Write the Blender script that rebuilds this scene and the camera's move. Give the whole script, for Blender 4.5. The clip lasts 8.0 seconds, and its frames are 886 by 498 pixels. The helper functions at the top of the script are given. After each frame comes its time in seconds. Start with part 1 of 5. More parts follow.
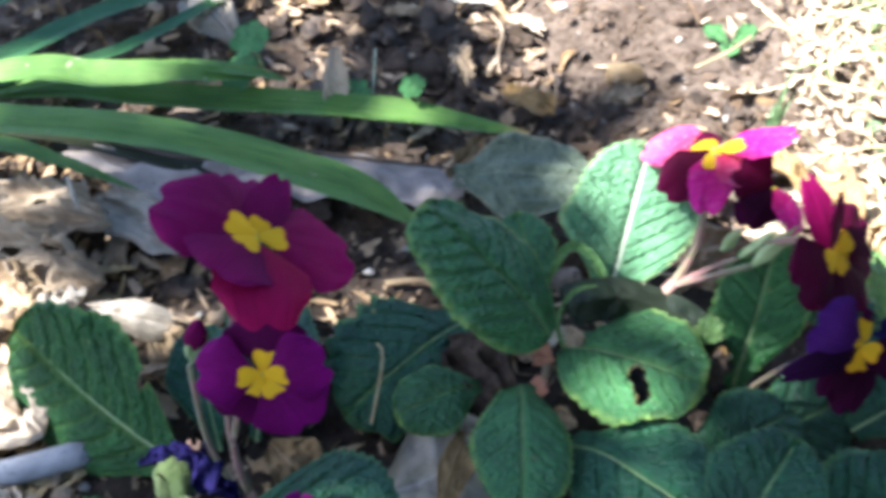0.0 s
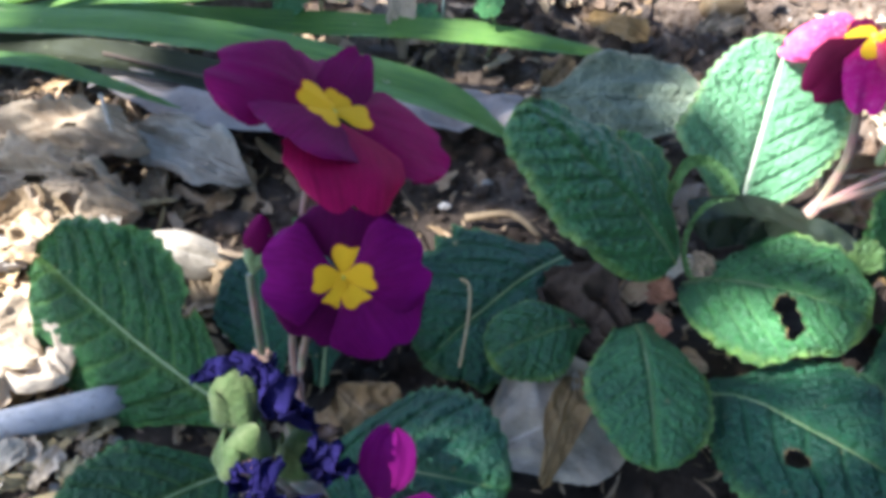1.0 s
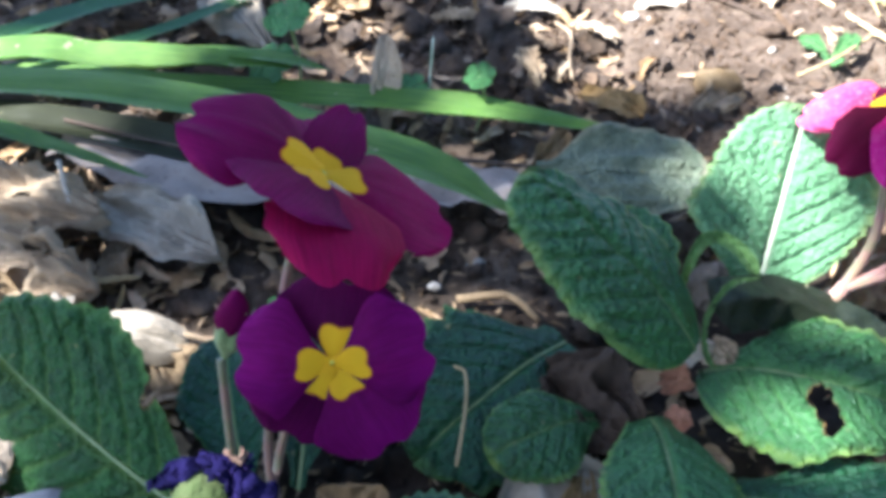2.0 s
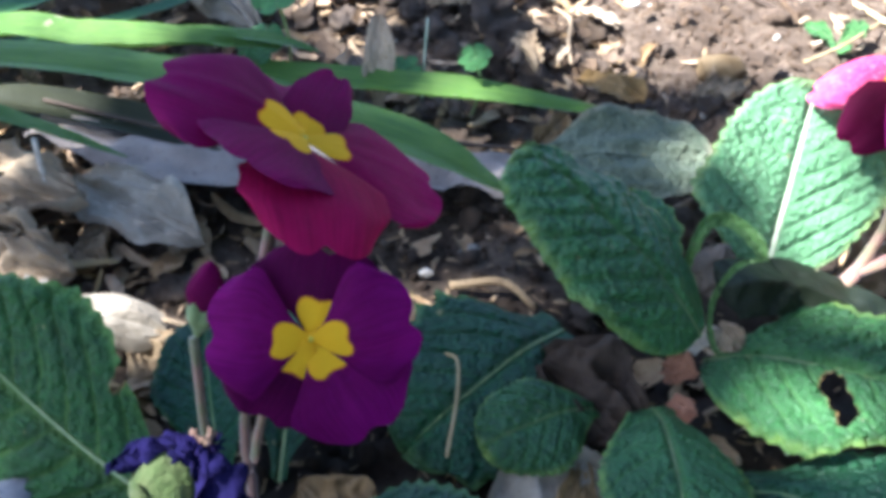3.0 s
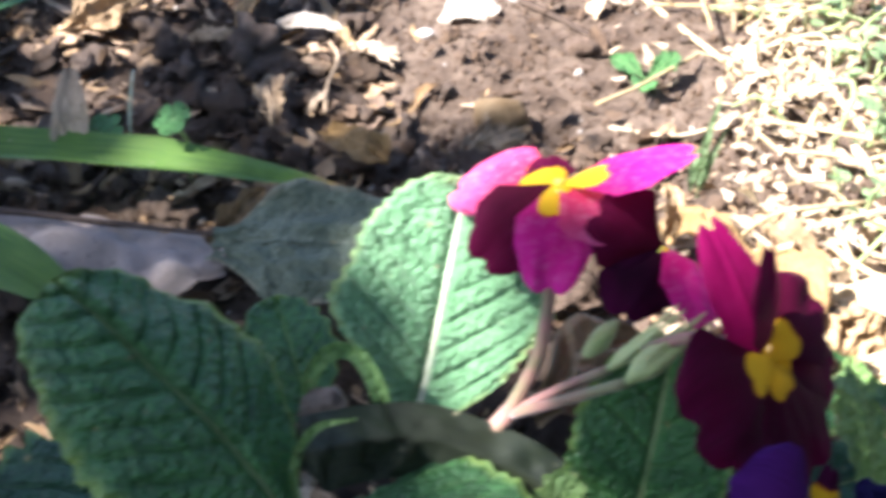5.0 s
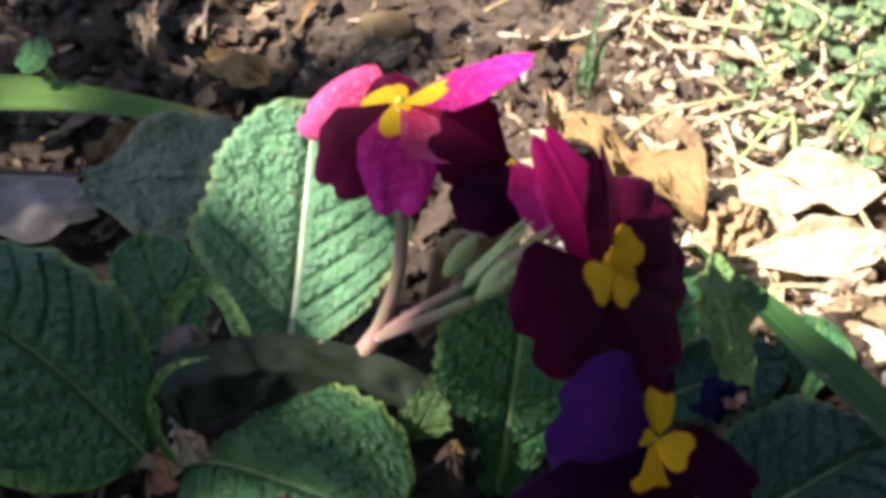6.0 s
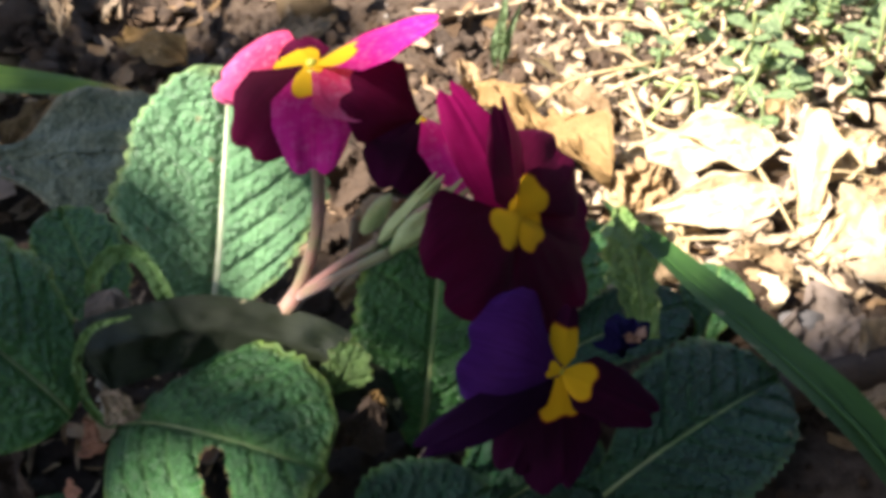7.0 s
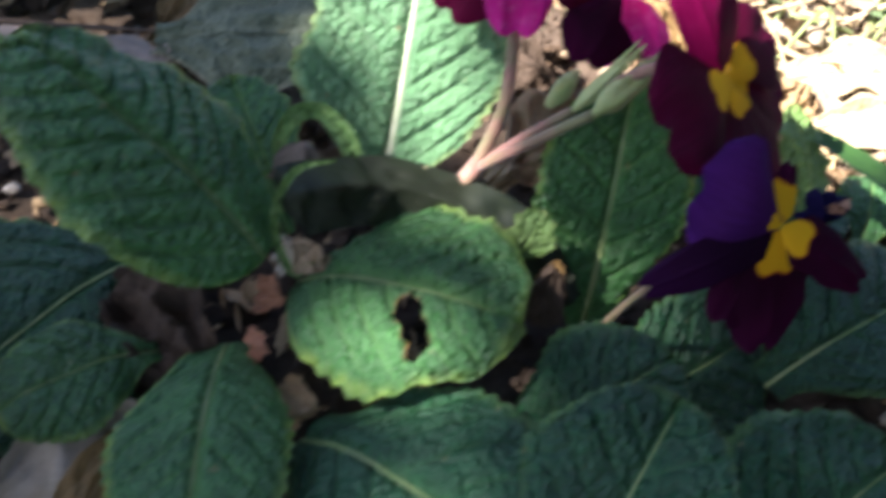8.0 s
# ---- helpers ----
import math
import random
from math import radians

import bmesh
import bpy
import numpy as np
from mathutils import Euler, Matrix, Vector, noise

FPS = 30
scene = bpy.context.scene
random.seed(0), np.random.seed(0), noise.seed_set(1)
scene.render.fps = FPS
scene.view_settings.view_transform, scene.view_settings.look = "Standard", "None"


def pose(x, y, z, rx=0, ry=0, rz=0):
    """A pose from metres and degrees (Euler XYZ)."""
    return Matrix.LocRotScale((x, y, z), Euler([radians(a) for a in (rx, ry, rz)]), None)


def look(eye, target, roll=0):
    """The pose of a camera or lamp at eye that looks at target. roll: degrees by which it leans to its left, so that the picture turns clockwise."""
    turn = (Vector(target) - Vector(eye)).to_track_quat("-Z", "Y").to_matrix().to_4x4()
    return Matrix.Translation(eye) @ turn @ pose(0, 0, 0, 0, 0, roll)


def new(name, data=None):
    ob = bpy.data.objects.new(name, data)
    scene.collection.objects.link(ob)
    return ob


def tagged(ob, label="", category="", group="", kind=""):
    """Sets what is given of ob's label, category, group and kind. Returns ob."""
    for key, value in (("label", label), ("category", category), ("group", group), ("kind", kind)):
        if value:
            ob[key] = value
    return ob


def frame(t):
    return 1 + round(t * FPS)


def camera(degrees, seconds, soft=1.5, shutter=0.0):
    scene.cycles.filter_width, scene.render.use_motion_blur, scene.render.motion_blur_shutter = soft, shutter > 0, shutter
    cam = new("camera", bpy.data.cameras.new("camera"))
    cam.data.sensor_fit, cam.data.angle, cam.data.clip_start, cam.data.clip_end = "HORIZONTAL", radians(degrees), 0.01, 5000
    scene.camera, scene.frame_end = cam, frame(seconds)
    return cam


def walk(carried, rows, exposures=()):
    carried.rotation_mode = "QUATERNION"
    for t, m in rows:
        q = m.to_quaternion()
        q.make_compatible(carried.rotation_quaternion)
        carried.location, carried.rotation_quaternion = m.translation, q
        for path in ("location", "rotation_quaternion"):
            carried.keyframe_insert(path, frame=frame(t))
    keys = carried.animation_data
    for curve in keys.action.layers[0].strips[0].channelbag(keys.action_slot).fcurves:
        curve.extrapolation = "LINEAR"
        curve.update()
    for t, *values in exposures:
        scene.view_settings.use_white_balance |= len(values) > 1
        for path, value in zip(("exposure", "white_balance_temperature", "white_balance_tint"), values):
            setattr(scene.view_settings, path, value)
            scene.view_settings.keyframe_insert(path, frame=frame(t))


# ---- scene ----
cam = camera(50.9, 8.0, soft=4.4, shutter=0.4)
PATH = [
    (0, (0.00563, 0.00171, 0.17825), (0.00446, 0.14680, 0.04060), 0.91),
    (0.5, (-0.00809, 0.00797, 0.15752), (-0.01244, 0.15673, 0.02391), 1.87),
    (1, (-0.00879, 0.01020, 0.13914), (-0.01466, 0.15971, 0.00643), -0.17),
    (1.5, (-0.01172, 0.01476, 0.13151), (-0.01315, 0.16992, 0.00531), 1.11),
    (1.7, (-0.01341, 0.01829, 0.12908), (-0.01280, 0.17757, 0.00812), 1.62),
    (2.8, (-0.01451, 0.02595, 0.12210), (-0.01352, 0.18897, 0.00624), 2.24),
    (3, (-0.01275, 0.02629, 0.11887), (-0.01140, 0.18874, 0.00222), 2.22),
    (3.5, (-0.01236, 0.02692, 0.11678), (-0.01090, 0.18835, -0.00128), 2.14),
    (4, (0.00451, 0.03622, 0.11665), (0.00549, 0.19616, -0.00343), 2.06),
    (4.5, (0.02479, 0.05498, 0.11974), (0.02550, 0.21539, 0.00030), 1.38),
    (5, (0.04753, 0.06325, 0.12099), (0.04754, 0.22300, 0.00066), 1.03),
    (5.2, (0.05681, 0.06440, 0.12155), (0.05771, 0.22449, 0.00169), 0.76),
    (6.3, (0.06417, 0.06547, 0.11938), (0.07522, 0.20976, -0.01866), -1.60),
    (6.5, (0.06641, 0.06334, 0.11620), (0.08183, 0.20828, -0.02075), -0.93),
    (7, (0.06357, 0.05841, 0.12048), (0.08514, 0.20335, -0.01563), 0.58),
    (7.5, (0.06007, 0.05639, 0.11310), (0.07905, 0.20375, -0.02078), 1.50),
    (8, (0.03867, 0.04884, 0.10762), (0.05907, 0.19388, -0.02857), 3.78),
]
EXPOSURES = [(0, 3.1, 5350, 12), (1, 3.17, 5350, 12), (3.5, 3.1, 5300, 12), (4.5, 3.15, 5550, 17), (5.2, 2.72, 5750, 19), (6.3, 2.12, 6150, 16), (7, 2.33, 6450, 17), (8, 2.66, 6000, 18)]
walk(cam, [(t, look(eye, target, roll)) for t, eye, target, roll in PATH], EXPOSURES)

# ---- light ----
SUN_FROM = Vector((-0.64, -0.18, 0.74)).normalized()
world = bpy.data.worlds.new("world")
scene.world = world
world.use_nodes = True
wn = world.node_tree.nodes
sky = wn.new("ShaderNodeTexSky")
sky.sky_type, sky.sun_disc = "NISHITA", False
sky.sun_elevation = math.asin(SUN_FROM.z)
sky.sun_rotation = math.atan2(SUN_FROM.x, SUN_FROM.y)
wn["Background"].inputs[1].default_value = 0.055
world.node_tree.links.new(sky.outputs[0], wn["Background"].inputs[0])
sun = new("sun", bpy.data.lights.new("sun", "SUN"))
sun.data.energy, sun.data.angle, sun.data.color = 5.0, radians(0.53), (1.0, 0.93, 0.82)
sun.matrix_world = look(SUN_FROM * 5, (0, 0, 0))

# ---- materials ----


class Nodes:
    """A material's node tree, with short calls."""

    def __init__(self, name):
        self.mat = bpy.data.materials.new(name)
        self.mat.use_nodes = True
        self.tree = self.mat.node_tree
        self.bsdf = self.tree.nodes["Principled BSDF"]
        self.out = self.tree.nodes["Material Output"]
        self.coord = self.tree.nodes.new("ShaderNodeTexCoord").outputs["Object"]

    def node(self, kind, **sockets):
        n = self.tree.nodes.new(kind)
        for key, value in sockets.items():
            self.put(n.inputs[key.replace("_", " ")], value)
        return n

    def put(self, socket, value):
        if isinstance(value, bpy.types.NodeSocket):
            self.tree.links.new(value, socket)
        else:
            socket.default_value = value

    def noise(self, scale, detail=4.0, rough=0.6, warp=0.0):
        n = self.node("ShaderNodeTexNoise", Vector=self.coord, Scale=scale, Detail=detail, Roughness=rough, Distortion=warp)
        return n.outputs["Fac"]

    def span(self, value, a, b, lo=0.0, hi=1.0):
        n = self.tree.nodes.new("ShaderNodeMapRange")
        for i, v in enumerate((value, a, b, lo, hi)):
            self.put(n.inputs[i], v)
        return n.outputs[0]

    def maths(self, op, a, b=0.0):
        n = self.tree.nodes.new("ShaderNodeMath")
        n.operation = op
        self.put(n.inputs[0], a)
        self.put(n.inputs[1], b)
        return n.outputs[0]

    def mix(self, fac, a, b):
        n = self.tree.nodes.new("ShaderNodeMix")
        n.data_type = "RGBA"
        self.put(n.inputs[0], fac)
        for i, v in ((6, a), (7, b)):
            self.put(n.inputs[i], (*v, 1) if isinstance(v, tuple) else v)
        return n.outputs[2]

    def attr(self, name):
        n = self.tree.nodes.new("ShaderNodeAttribute")
        n.attribute_name = name
        return n.outputs["Fac"]

    def random(self):
        return self.tree.nodes.new("ShaderNodeObjectInfo").outputs["Random"]

    def island(self):
        return self.tree.nodes.new("ShaderNodeNewGeometry").outputs["Random Per Island"]

    def bump(self, height, strength=0.4, distance=0.0005):
        n = self.node("ShaderNodeBump", Height=height, Strength=strength, Distance=distance)
        self.tree.links.new(n.outputs[0], self.bsdf.inputs["Normal"])
        return n.outputs[0]

    def done(self, colour, rough=0.6, spec=0.5, thin=0.0, thin_colour=None, sheen=0.0):
        """thin: the share of light that passes through a leaf or petal."""
        self.put(self.bsdf.inputs["Base Color"], (*colour, 1) if isinstance(colour, tuple) else colour)
        self.put(self.bsdf.inputs["Roughness"], rough)
        self.put(self.bsdf.inputs["Specular IOR Level"], spec)
        self.put(self.bsdf.inputs["Sheen Weight"], sheen)
        if thin:
            t = self.node("ShaderNodeBsdfTranslucent", Color=thin_colour or colour)
            m = self.node("ShaderNodeMixShader", Fac=thin)
            self.tree.links.new(self.bsdf.outputs[0], m.inputs[1])
            self.tree.links.new(t.outputs[0], m.inputs[2])
            self.tree.links.new(m.outputs[0], self.out.inputs[0])
        return self.mat


def leaf_material(name, dark, light, vein, rim, rough=0.42, thin=0.22, spec=0.45, hairs=0.04):
    n = Nodes(name)
    big, small = n.noise(120, 3), n.noise(900, 4, 0.7)
    base = n.mix(n.span(big, 0.35, 0.7), dark, light)
    base = n.mix(n.span(small, 0.45, 0.75, 0, 0.45), base, tuple(0.55 * v for v in dark))
    net = n.node("ShaderNodeTexVoronoi", Vector=n.coord, Scale=1050.0).outputs["Distance"]
    base = n.mix(n.span(net, 0.25, 0.75, 0, 0.4), base, tuple(0.45 * v for v in dark))
    base = n.mix(n.maths("MULTIPLY", n.attr("vein"), 0.55), base, vein)
    base = n.mix(n.maths("MULTIPLY", n.attr("rim"), n.span(n.noise(260, 3), 0.3, 0.65)), base, rim)
    base = n.mix(n.attr("dry"), base, (0.16, 0.09, 0.03))
    base = n.mix(n.span(n.noise(420, 2, 0.5), 0.72, 0.76, 0, 0.7), base, (0.2, 0.17, 0.07))
    hue = n.node("ShaderNodeHueSaturation", Color=base, Value=n.span(n.random(), 0, 1, 0.85, 1.15))
    cells = n.node("ShaderNodeTexVoronoi", Vector=n.coord, Scale=620.0).outputs["Distance"]
    n.bump(n.maths("ADD", n.maths("ADD", n.maths("MULTIPLY", cells, -0.7), n.maths("MULTIPLY", net, -0.7)), n.noise(1300, 3, 0.7)), 0.9, 0.0009)
    return n.done(hue.outputs[0], n.span(n.noise(300), 0.3, 0.7, rough - 0.08, rough + 0.12), spec, thin, sheen=hairs)


def petal_material(name, inner, outer, back, eye_edge, bloom=0.1):
    n = Nodes(name)
    along = n.attr("along")
    base = n.mix(n.span(n.maths("ADD", along, n.maths("MULTIPLY", n.noise(350, 3), 0.5)), 0.5, 1.2), inner, outer)
    streak = n.node("ShaderNodeTexNoise", Vector=n.node("ShaderNodeCombineXYZ", X=n.maths("MULTIPLY", n.attr("across"), 22.0), Y=n.maths("MULTIPLY", along, 1.5)).outputs[0], Scale=1.0, Detail=3.0)
    base = n.mix(n.span(streak.outputs["Fac"], 0.4, 0.75, 0, 0.5), base, tuple(0.45 * v for v in inner))
    base = n.mix(n.span(n.noise(900, 3, 0.7), 0.5, 0.74, 0, bloom), base, back)
    edge = n.maths("ADD", n.attr("eye"), n.maths("MULTIPLY", n.maths("SUBTRACT", n.noise(500, 2), 0.5), 0.25))
    base = n.mix(n.span(edge, 0.42, 0.52), base, eye_edge)
    base = n.mix(n.span(edge, 0.5, 0.62), base, (0.68, 0.4, 0.01))
    n.bump(n.maths("ADD", n.noise(1800, 2), streak.outputs["Fac"]), 0.25, 0.0003)
    return n.done(base, 0.75, 0.12, 0.42)


def litter_material(name, a, b, c, rough=0.75, thin=0.15, scale=160, by="object", grain=0.7, depth=0.0006, toned=False):
    n = Nodes(name)
    base = n.mix(n.span(n.noise(scale, 5, 0.65), 0.3, 0.7), a, b)
    base = n.mix(n.span(n.noise(scale * 4, 4, 0.7), 0.55, 0.75), base, c)
    base = n.mix(n.maths("MULTIPLY", n.attr("vein"), 0.4), base, tuple(min(1, 1.35 * v) for v in b))
    which = n.random() if by == "object" else n.island()
    hue = n.node("ShaderNodeHueSaturation", Color=base, Value=n.span(which, 0, 1, 0.7, 1.25), Saturation=n.span(which, 0, 1, 1.1, 0.85))
    base = hue.outputs[0]
    if toned:
        base = n.mix(n.attr("bed_tone"), base, tuple(0.25 * v for v in a))
    n.bump(n.maths("ADD", n.noise(scale * 7, 4, 0.7), n.noise(scale * 2, 3)), grain, depth)
    return n.done(base, rough, 0.25, thin)


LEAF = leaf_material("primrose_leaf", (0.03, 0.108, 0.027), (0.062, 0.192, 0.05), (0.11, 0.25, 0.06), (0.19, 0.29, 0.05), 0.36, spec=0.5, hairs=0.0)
# Darker, bluer copy of the leaf green: shade and sky sheen put into colour.
LEAF_SHADY = leaf_material("shaded_primrose_leaf", (0.011, 0.054, 0.023), (0.021, 0.092, 0.036), (0.04, 0.13, 0.04), (0.07, 0.15, 0.035), 0.36, spec=0.45, hairs=0.0)
# Dark vein colour puts the shade of the vein grooves into the leaf.
LEAF_MINT = leaf_material("pale_green_leaf", (0.085, 0.22, 0.085), (0.165, 0.35, 0.15), (0.05, 0.13, 0.045), (0.24, 0.33, 0.1), 0.38, hairs=0.12)
LEAF_DEEP = leaf_material("deep_green_leaf", (0.016, 0.055, 0.013), (0.034, 0.11, 0.022), (0.13, 0.2, 0.035), (0.08, 0.16, 0.03), 0.55, spec=0.3, hairs=0.0)
LEAF_PALE = leaf_material("young_leaf", (0.1, 0.2, 0.045), (0.18, 0.3, 0.08), (0.2, 0.3, 0.1), (0.25, 0.3, 0.08))
CLOVER = leaf_material("clover_leaf", (0.05, 0.15, 0.035), (0.08, 0.21, 0.055), (0.1, 0.22, 0.06), (0.08, 0.18, 0.05), 0.6, 0.25, 0.3)
WEED = leaf_material("weed_leaf", (0.13, 0.22, 0.07), (0.24, 0.34, 0.14), (0.28, 0.38, 0.18), (0.24, 0.34, 0.14), 0.4, 0.3, 0.6)
GREYLEAF = leaf_material("fading_leaf", (0.085, 0.11, 0.065), (0.14, 0.16, 0.1), (0.21, 0.23, 0.15), (0.25, 0.22, 0.14), 0.62, 0.1, 0.3)


def strap_material(name, dark, light, pale):
    n = Nodes(name)
    lines = n.node("ShaderNodeCombineXYZ", X=n.maths("MULTIPLY", n.attr("across"), 24.0), Y=n.maths("MULTIPLY", n.attr("along"), 2.0)).outputs[0]
    streaks = n.node("ShaderNodeTexNoise", Vector=lines, Scale=1.0, Detail=5.0, Roughness=0.7).outputs["Fac"]
    strap = n.mix(n.span(streaks, 0.4, 0.6), dark, light)
    strap = n.mix(n.span(n.noise(45, 3), 0.45, 0.75, 0, 0.6), strap, pale)
    strap = n.mix(n.span(n.noise(260, 2), 0.7, 0.74, 0, 0.8), strap, (0.3, 0.28, 0.16))
    strap = n.mix(n.attr("dry"), strap, (0.24, 0.16, 0.06))
    n.bump(streaks, 0.7, 0.0006)
    return n.done(strap, 0.5, 0.3, 0.25)


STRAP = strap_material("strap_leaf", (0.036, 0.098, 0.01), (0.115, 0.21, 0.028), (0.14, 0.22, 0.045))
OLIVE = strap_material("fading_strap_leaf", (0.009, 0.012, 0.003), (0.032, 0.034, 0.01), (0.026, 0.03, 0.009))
# Strap green darkened for the side blade: shade put into the colour.
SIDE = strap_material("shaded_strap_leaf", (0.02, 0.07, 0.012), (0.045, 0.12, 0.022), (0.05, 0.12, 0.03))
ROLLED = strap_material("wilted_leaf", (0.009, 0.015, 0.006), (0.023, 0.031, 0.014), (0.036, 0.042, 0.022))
# Strap green darkened again for the rear leaves: deep shade put into the colour.
STRAP_SHADY = strap_material("deep_shade_strap_leaf", (0.015, 0.06, 0.015), (0.035, 0.1, 0.025), (0.04, 0.11, 0.03))

CRIMSON = petal_material("crimson_petal", (0.115, 0.001, 0.042), (0.175, 0.0022, 0.072), (0.26, 0.015, 0.12), (0.4, 0.06, 0.01))
VIOLET = petal_material("violet_petal", (0.11, 0.001, 0.066), (0.185, 0.004, 0.125), (0.22, 0.02, 0.2), (0.35, 0.06, 0.02))
PINK = petal_material("magenta_petal", (0.42, 0.008, 0.13), (0.6, 0.022, 0.28), (0.75, 0.32, 0.52), (0.55, 0.1, 0.01), 0.22)
CORAL = petal_material("coral_pink_petal", (0.5, 0.03, 0.1), (0.62, 0.1, 0.25), (0.8, 0.45, 0.58), (0.55, 0.1, 0.01), 0.3)
MAROON = petal_material("maroon_petal", (0.05, 0.001, 0.012), (0.085, 0.002, 0.027), (0.14, 0.012, 0.05), (0.35, 0.07, 0.01))
# Darker violet: petal variation, and the shade under the upper flower put into colour.
VIOLET_SHADY = petal_material("deep_shaded_violet_petal", (0.05, 0.001, 0.028), (0.085, 0.0015, 0.05), (0.14, 0.01, 0.09), (0.35, 0.06, 0.02))
# Redder copy of crimson: light passing through the hanging petal, put into the colour.
CRIMSON_BACKLIT = petal_material("backlit_crimson_petal", (0.19, 0.001, 0.034), (0.29, 0.003, 0.06), (0.38, 0.03, 0.12), (0.4, 0.06, 0.01))
ROSEWINE = petal_material("wine_red_petal", (0.16, 0.001, 0.045), (0.26, 0.002, 0.08), (0.38, 0.03, 0.16), (0.4, 0.06, 0.01))
PLUM = petal_material("plum_petal", (0.014, 0.001, 0.014), (0.024, 0.002, 0.03), (0.04, 0.008, 0.05), (0.35, 0.07, 0.01))
DUSK = petal_material("dark_maroon_violet_petal", (0.022, 0.001, 0.012), (0.04, 0.0015, 0.022), (0.07, 0.008, 0.045), (0.35, 0.07, 0.01))
BLUEVIOLET = petal_material("blue_violet_petal", (0.046, 0.008, 0.07), (0.07, 0.013, 0.14), (0.1, 0.035, 0.19), (0.35, 0.07, 0.01))

n = Nodes("withered_petal")
n.bump(n.noise(700, 4), 0.8, 0.0008)
WITHERED = n.done(n.mix(n.span(n.noise(300, 4), 0.35, 0.7), (0.005, 0.004, 0.028), (0.014, 0.009, 0.055)), 0.9, 0.1, 0.05)
n = Nodes("withered_tip")
WITHERED_TIP = n.done(n.mix(n.span(n.noise(500, 4), 0.35, 0.7), (0.16, 0.08, 0.045), (0.32, 0.2, 0.13)), 0.8)
n = Nodes("stalk")
n.bump(n.noise(2500, 2), 0.5, 0.0004)
STALK = n.done(n.mix(n.span(n.noise(110, 3), 0.4, 0.6), (0.13, 0.13, 0.05), (0.25, 0.12, 0.09)), 0.55, 0.4, 0.1, sheen=0.3)
n = Nodes("calyx")
n.bump(n.noise(1600, 3), 0.5, 0.0005)
CALYX = n.done(n.mix(n.span(n.noise(200, 3), 0.35, 0.65), (0.23, 0.31, 0.085), (0.38, 0.44, 0.18)), 0.55, 0.4, 0.25, sheen=0.2)
# Darker copy of the calyx green for shaded buds: shade put into colour.
n = Nodes("shaded_calyx")
CALYX_SHADY = n.done(n.mix(n.span(n.noise(200, 3), 0.35, 0.65), (0.1, 0.15, 0.04), (0.2, 0.25, 0.085)), 0.6, 0.4, 0.2, sheen=0.2)
n = Nodes("seed_pod")
n.bump(n.noise(1100, 4), 0.7, 0.0008)
POD = n.done(n.mix(n.span(n.noise(260, 3), 0.35, 0.65), (0.045, 0.075, 0.014), (0.1, 0.12, 0.04)), 0.75, 0.2, 0.1, sheen=0.1)
n = Nodes("midrib")
n.bump(n.noise(1200, 3), 0.3, 0.0004)
MIDRIB = n.done(n.mix(n.span(n.noise(180), 0.35, 0.65), (0.14, 0.22, 0.07), (0.27, 0.32, 0.14)), 0.45, 0.5, 0.15)
n = Nodes("pale_midrib")
n.bump(n.noise(1200, 3), 0.3, 0.0004)
MIDRIB_PALE = n.done(n.mix(n.span(n.noise(180), 0.35, 0.65), (0.36, 0.42, 0.25), (0.55, 0.58, 0.42)), 0.4, 0.5, 0.15)
n = Nodes("pollen_eye")
EYE_GREEN = n.done(n.mix(n.span(n.noise(900), 0.4, 0.6), (0.3, 0.32, 0.03), (0.5, 0.42, 0.03)), 0.6)

TAN = litter_material("tan_dead_leaf", (0.18, 0.115, 0.055), (0.32, 0.23, 0.125), (0.09, 0.055, 0.025))
PALE = litter_material("pale_dead_leaf", (0.34, 0.28, 0.2), (0.5, 0.43, 0.33), (0.22, 0.17, 0.11))
LILAC = litter_material("grey_lilac_dead_leaf", (0.19, 0.148, 0.115), (0.29, 0.235, 0.19), (0.11, 0.083, 0.065), 0.75)
STRAW = litter_material("straw", (0.42, 0.31, 0.15), (0.6, 0.48, 0.28), (0.25, 0.17, 0.08))
STRAWBITS = litter_material("bleached_litter", (0.27, 0.19, 0.11), (0.56, 0.44, 0.29), (0.13, 0.085, 0.048), 0.8, 0.08, 260, "island")
BUFF = litter_material("buff_dead_leaf", (0.3, 0.22, 0.135), (0.46, 0.36, 0.24), (0.17, 0.11, 0.06))
OCHRE = litter_material("ochre_dead_leaf", (0.22, 0.135, 0.055), (0.36, 0.235, 0.1), (0.13, 0.075, 0.03), 0.7, 0.2)
RUSSET = litter_material("russet_dead_leaf", (0.2, 0.07, 0.025), (0.32, 0.13, 0.05), (0.09, 0.04, 0.02))
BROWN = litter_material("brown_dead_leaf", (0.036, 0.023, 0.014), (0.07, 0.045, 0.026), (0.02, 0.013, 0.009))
CHIPS = litter_material("leaf_litter", (0.22, 0.13, 0.062), (0.42, 0.295, 0.16), (0.1, 0.056, 0.03), 0.8, 0.08, 260, "island")
DARKCHIPS = litter_material("dark_leaf_litter", (0.07, 0.042, 0.024), (0.15, 0.098, 0.056), (0.035, 0.02, 0.012), 0.85, 0.05, 260, "island", 0.9, 0.001)
CRUMBS = litter_material("soil_crumbs", (0.068, 0.042, 0.025), (0.195, 0.126, 0.074), (0.034, 0.02, 0.012), 0.95, 0.0, 300, "island", 1.0, 0.0014, True)
CLOD = litter_material("soil_clod", (0.13, 0.088, 0.058), (0.28, 0.2, 0.135), (0.06, 0.04, 0.026), 0.95, 0.0, 1.6, "object", 1.0, 0.25)
BARK = litter_material("grey_bark", (0.2, 0.19, 0.18), (0.34, 0.32, 0.3), (0.1, 0.09, 0.08), 0.7, 0.0, 200)
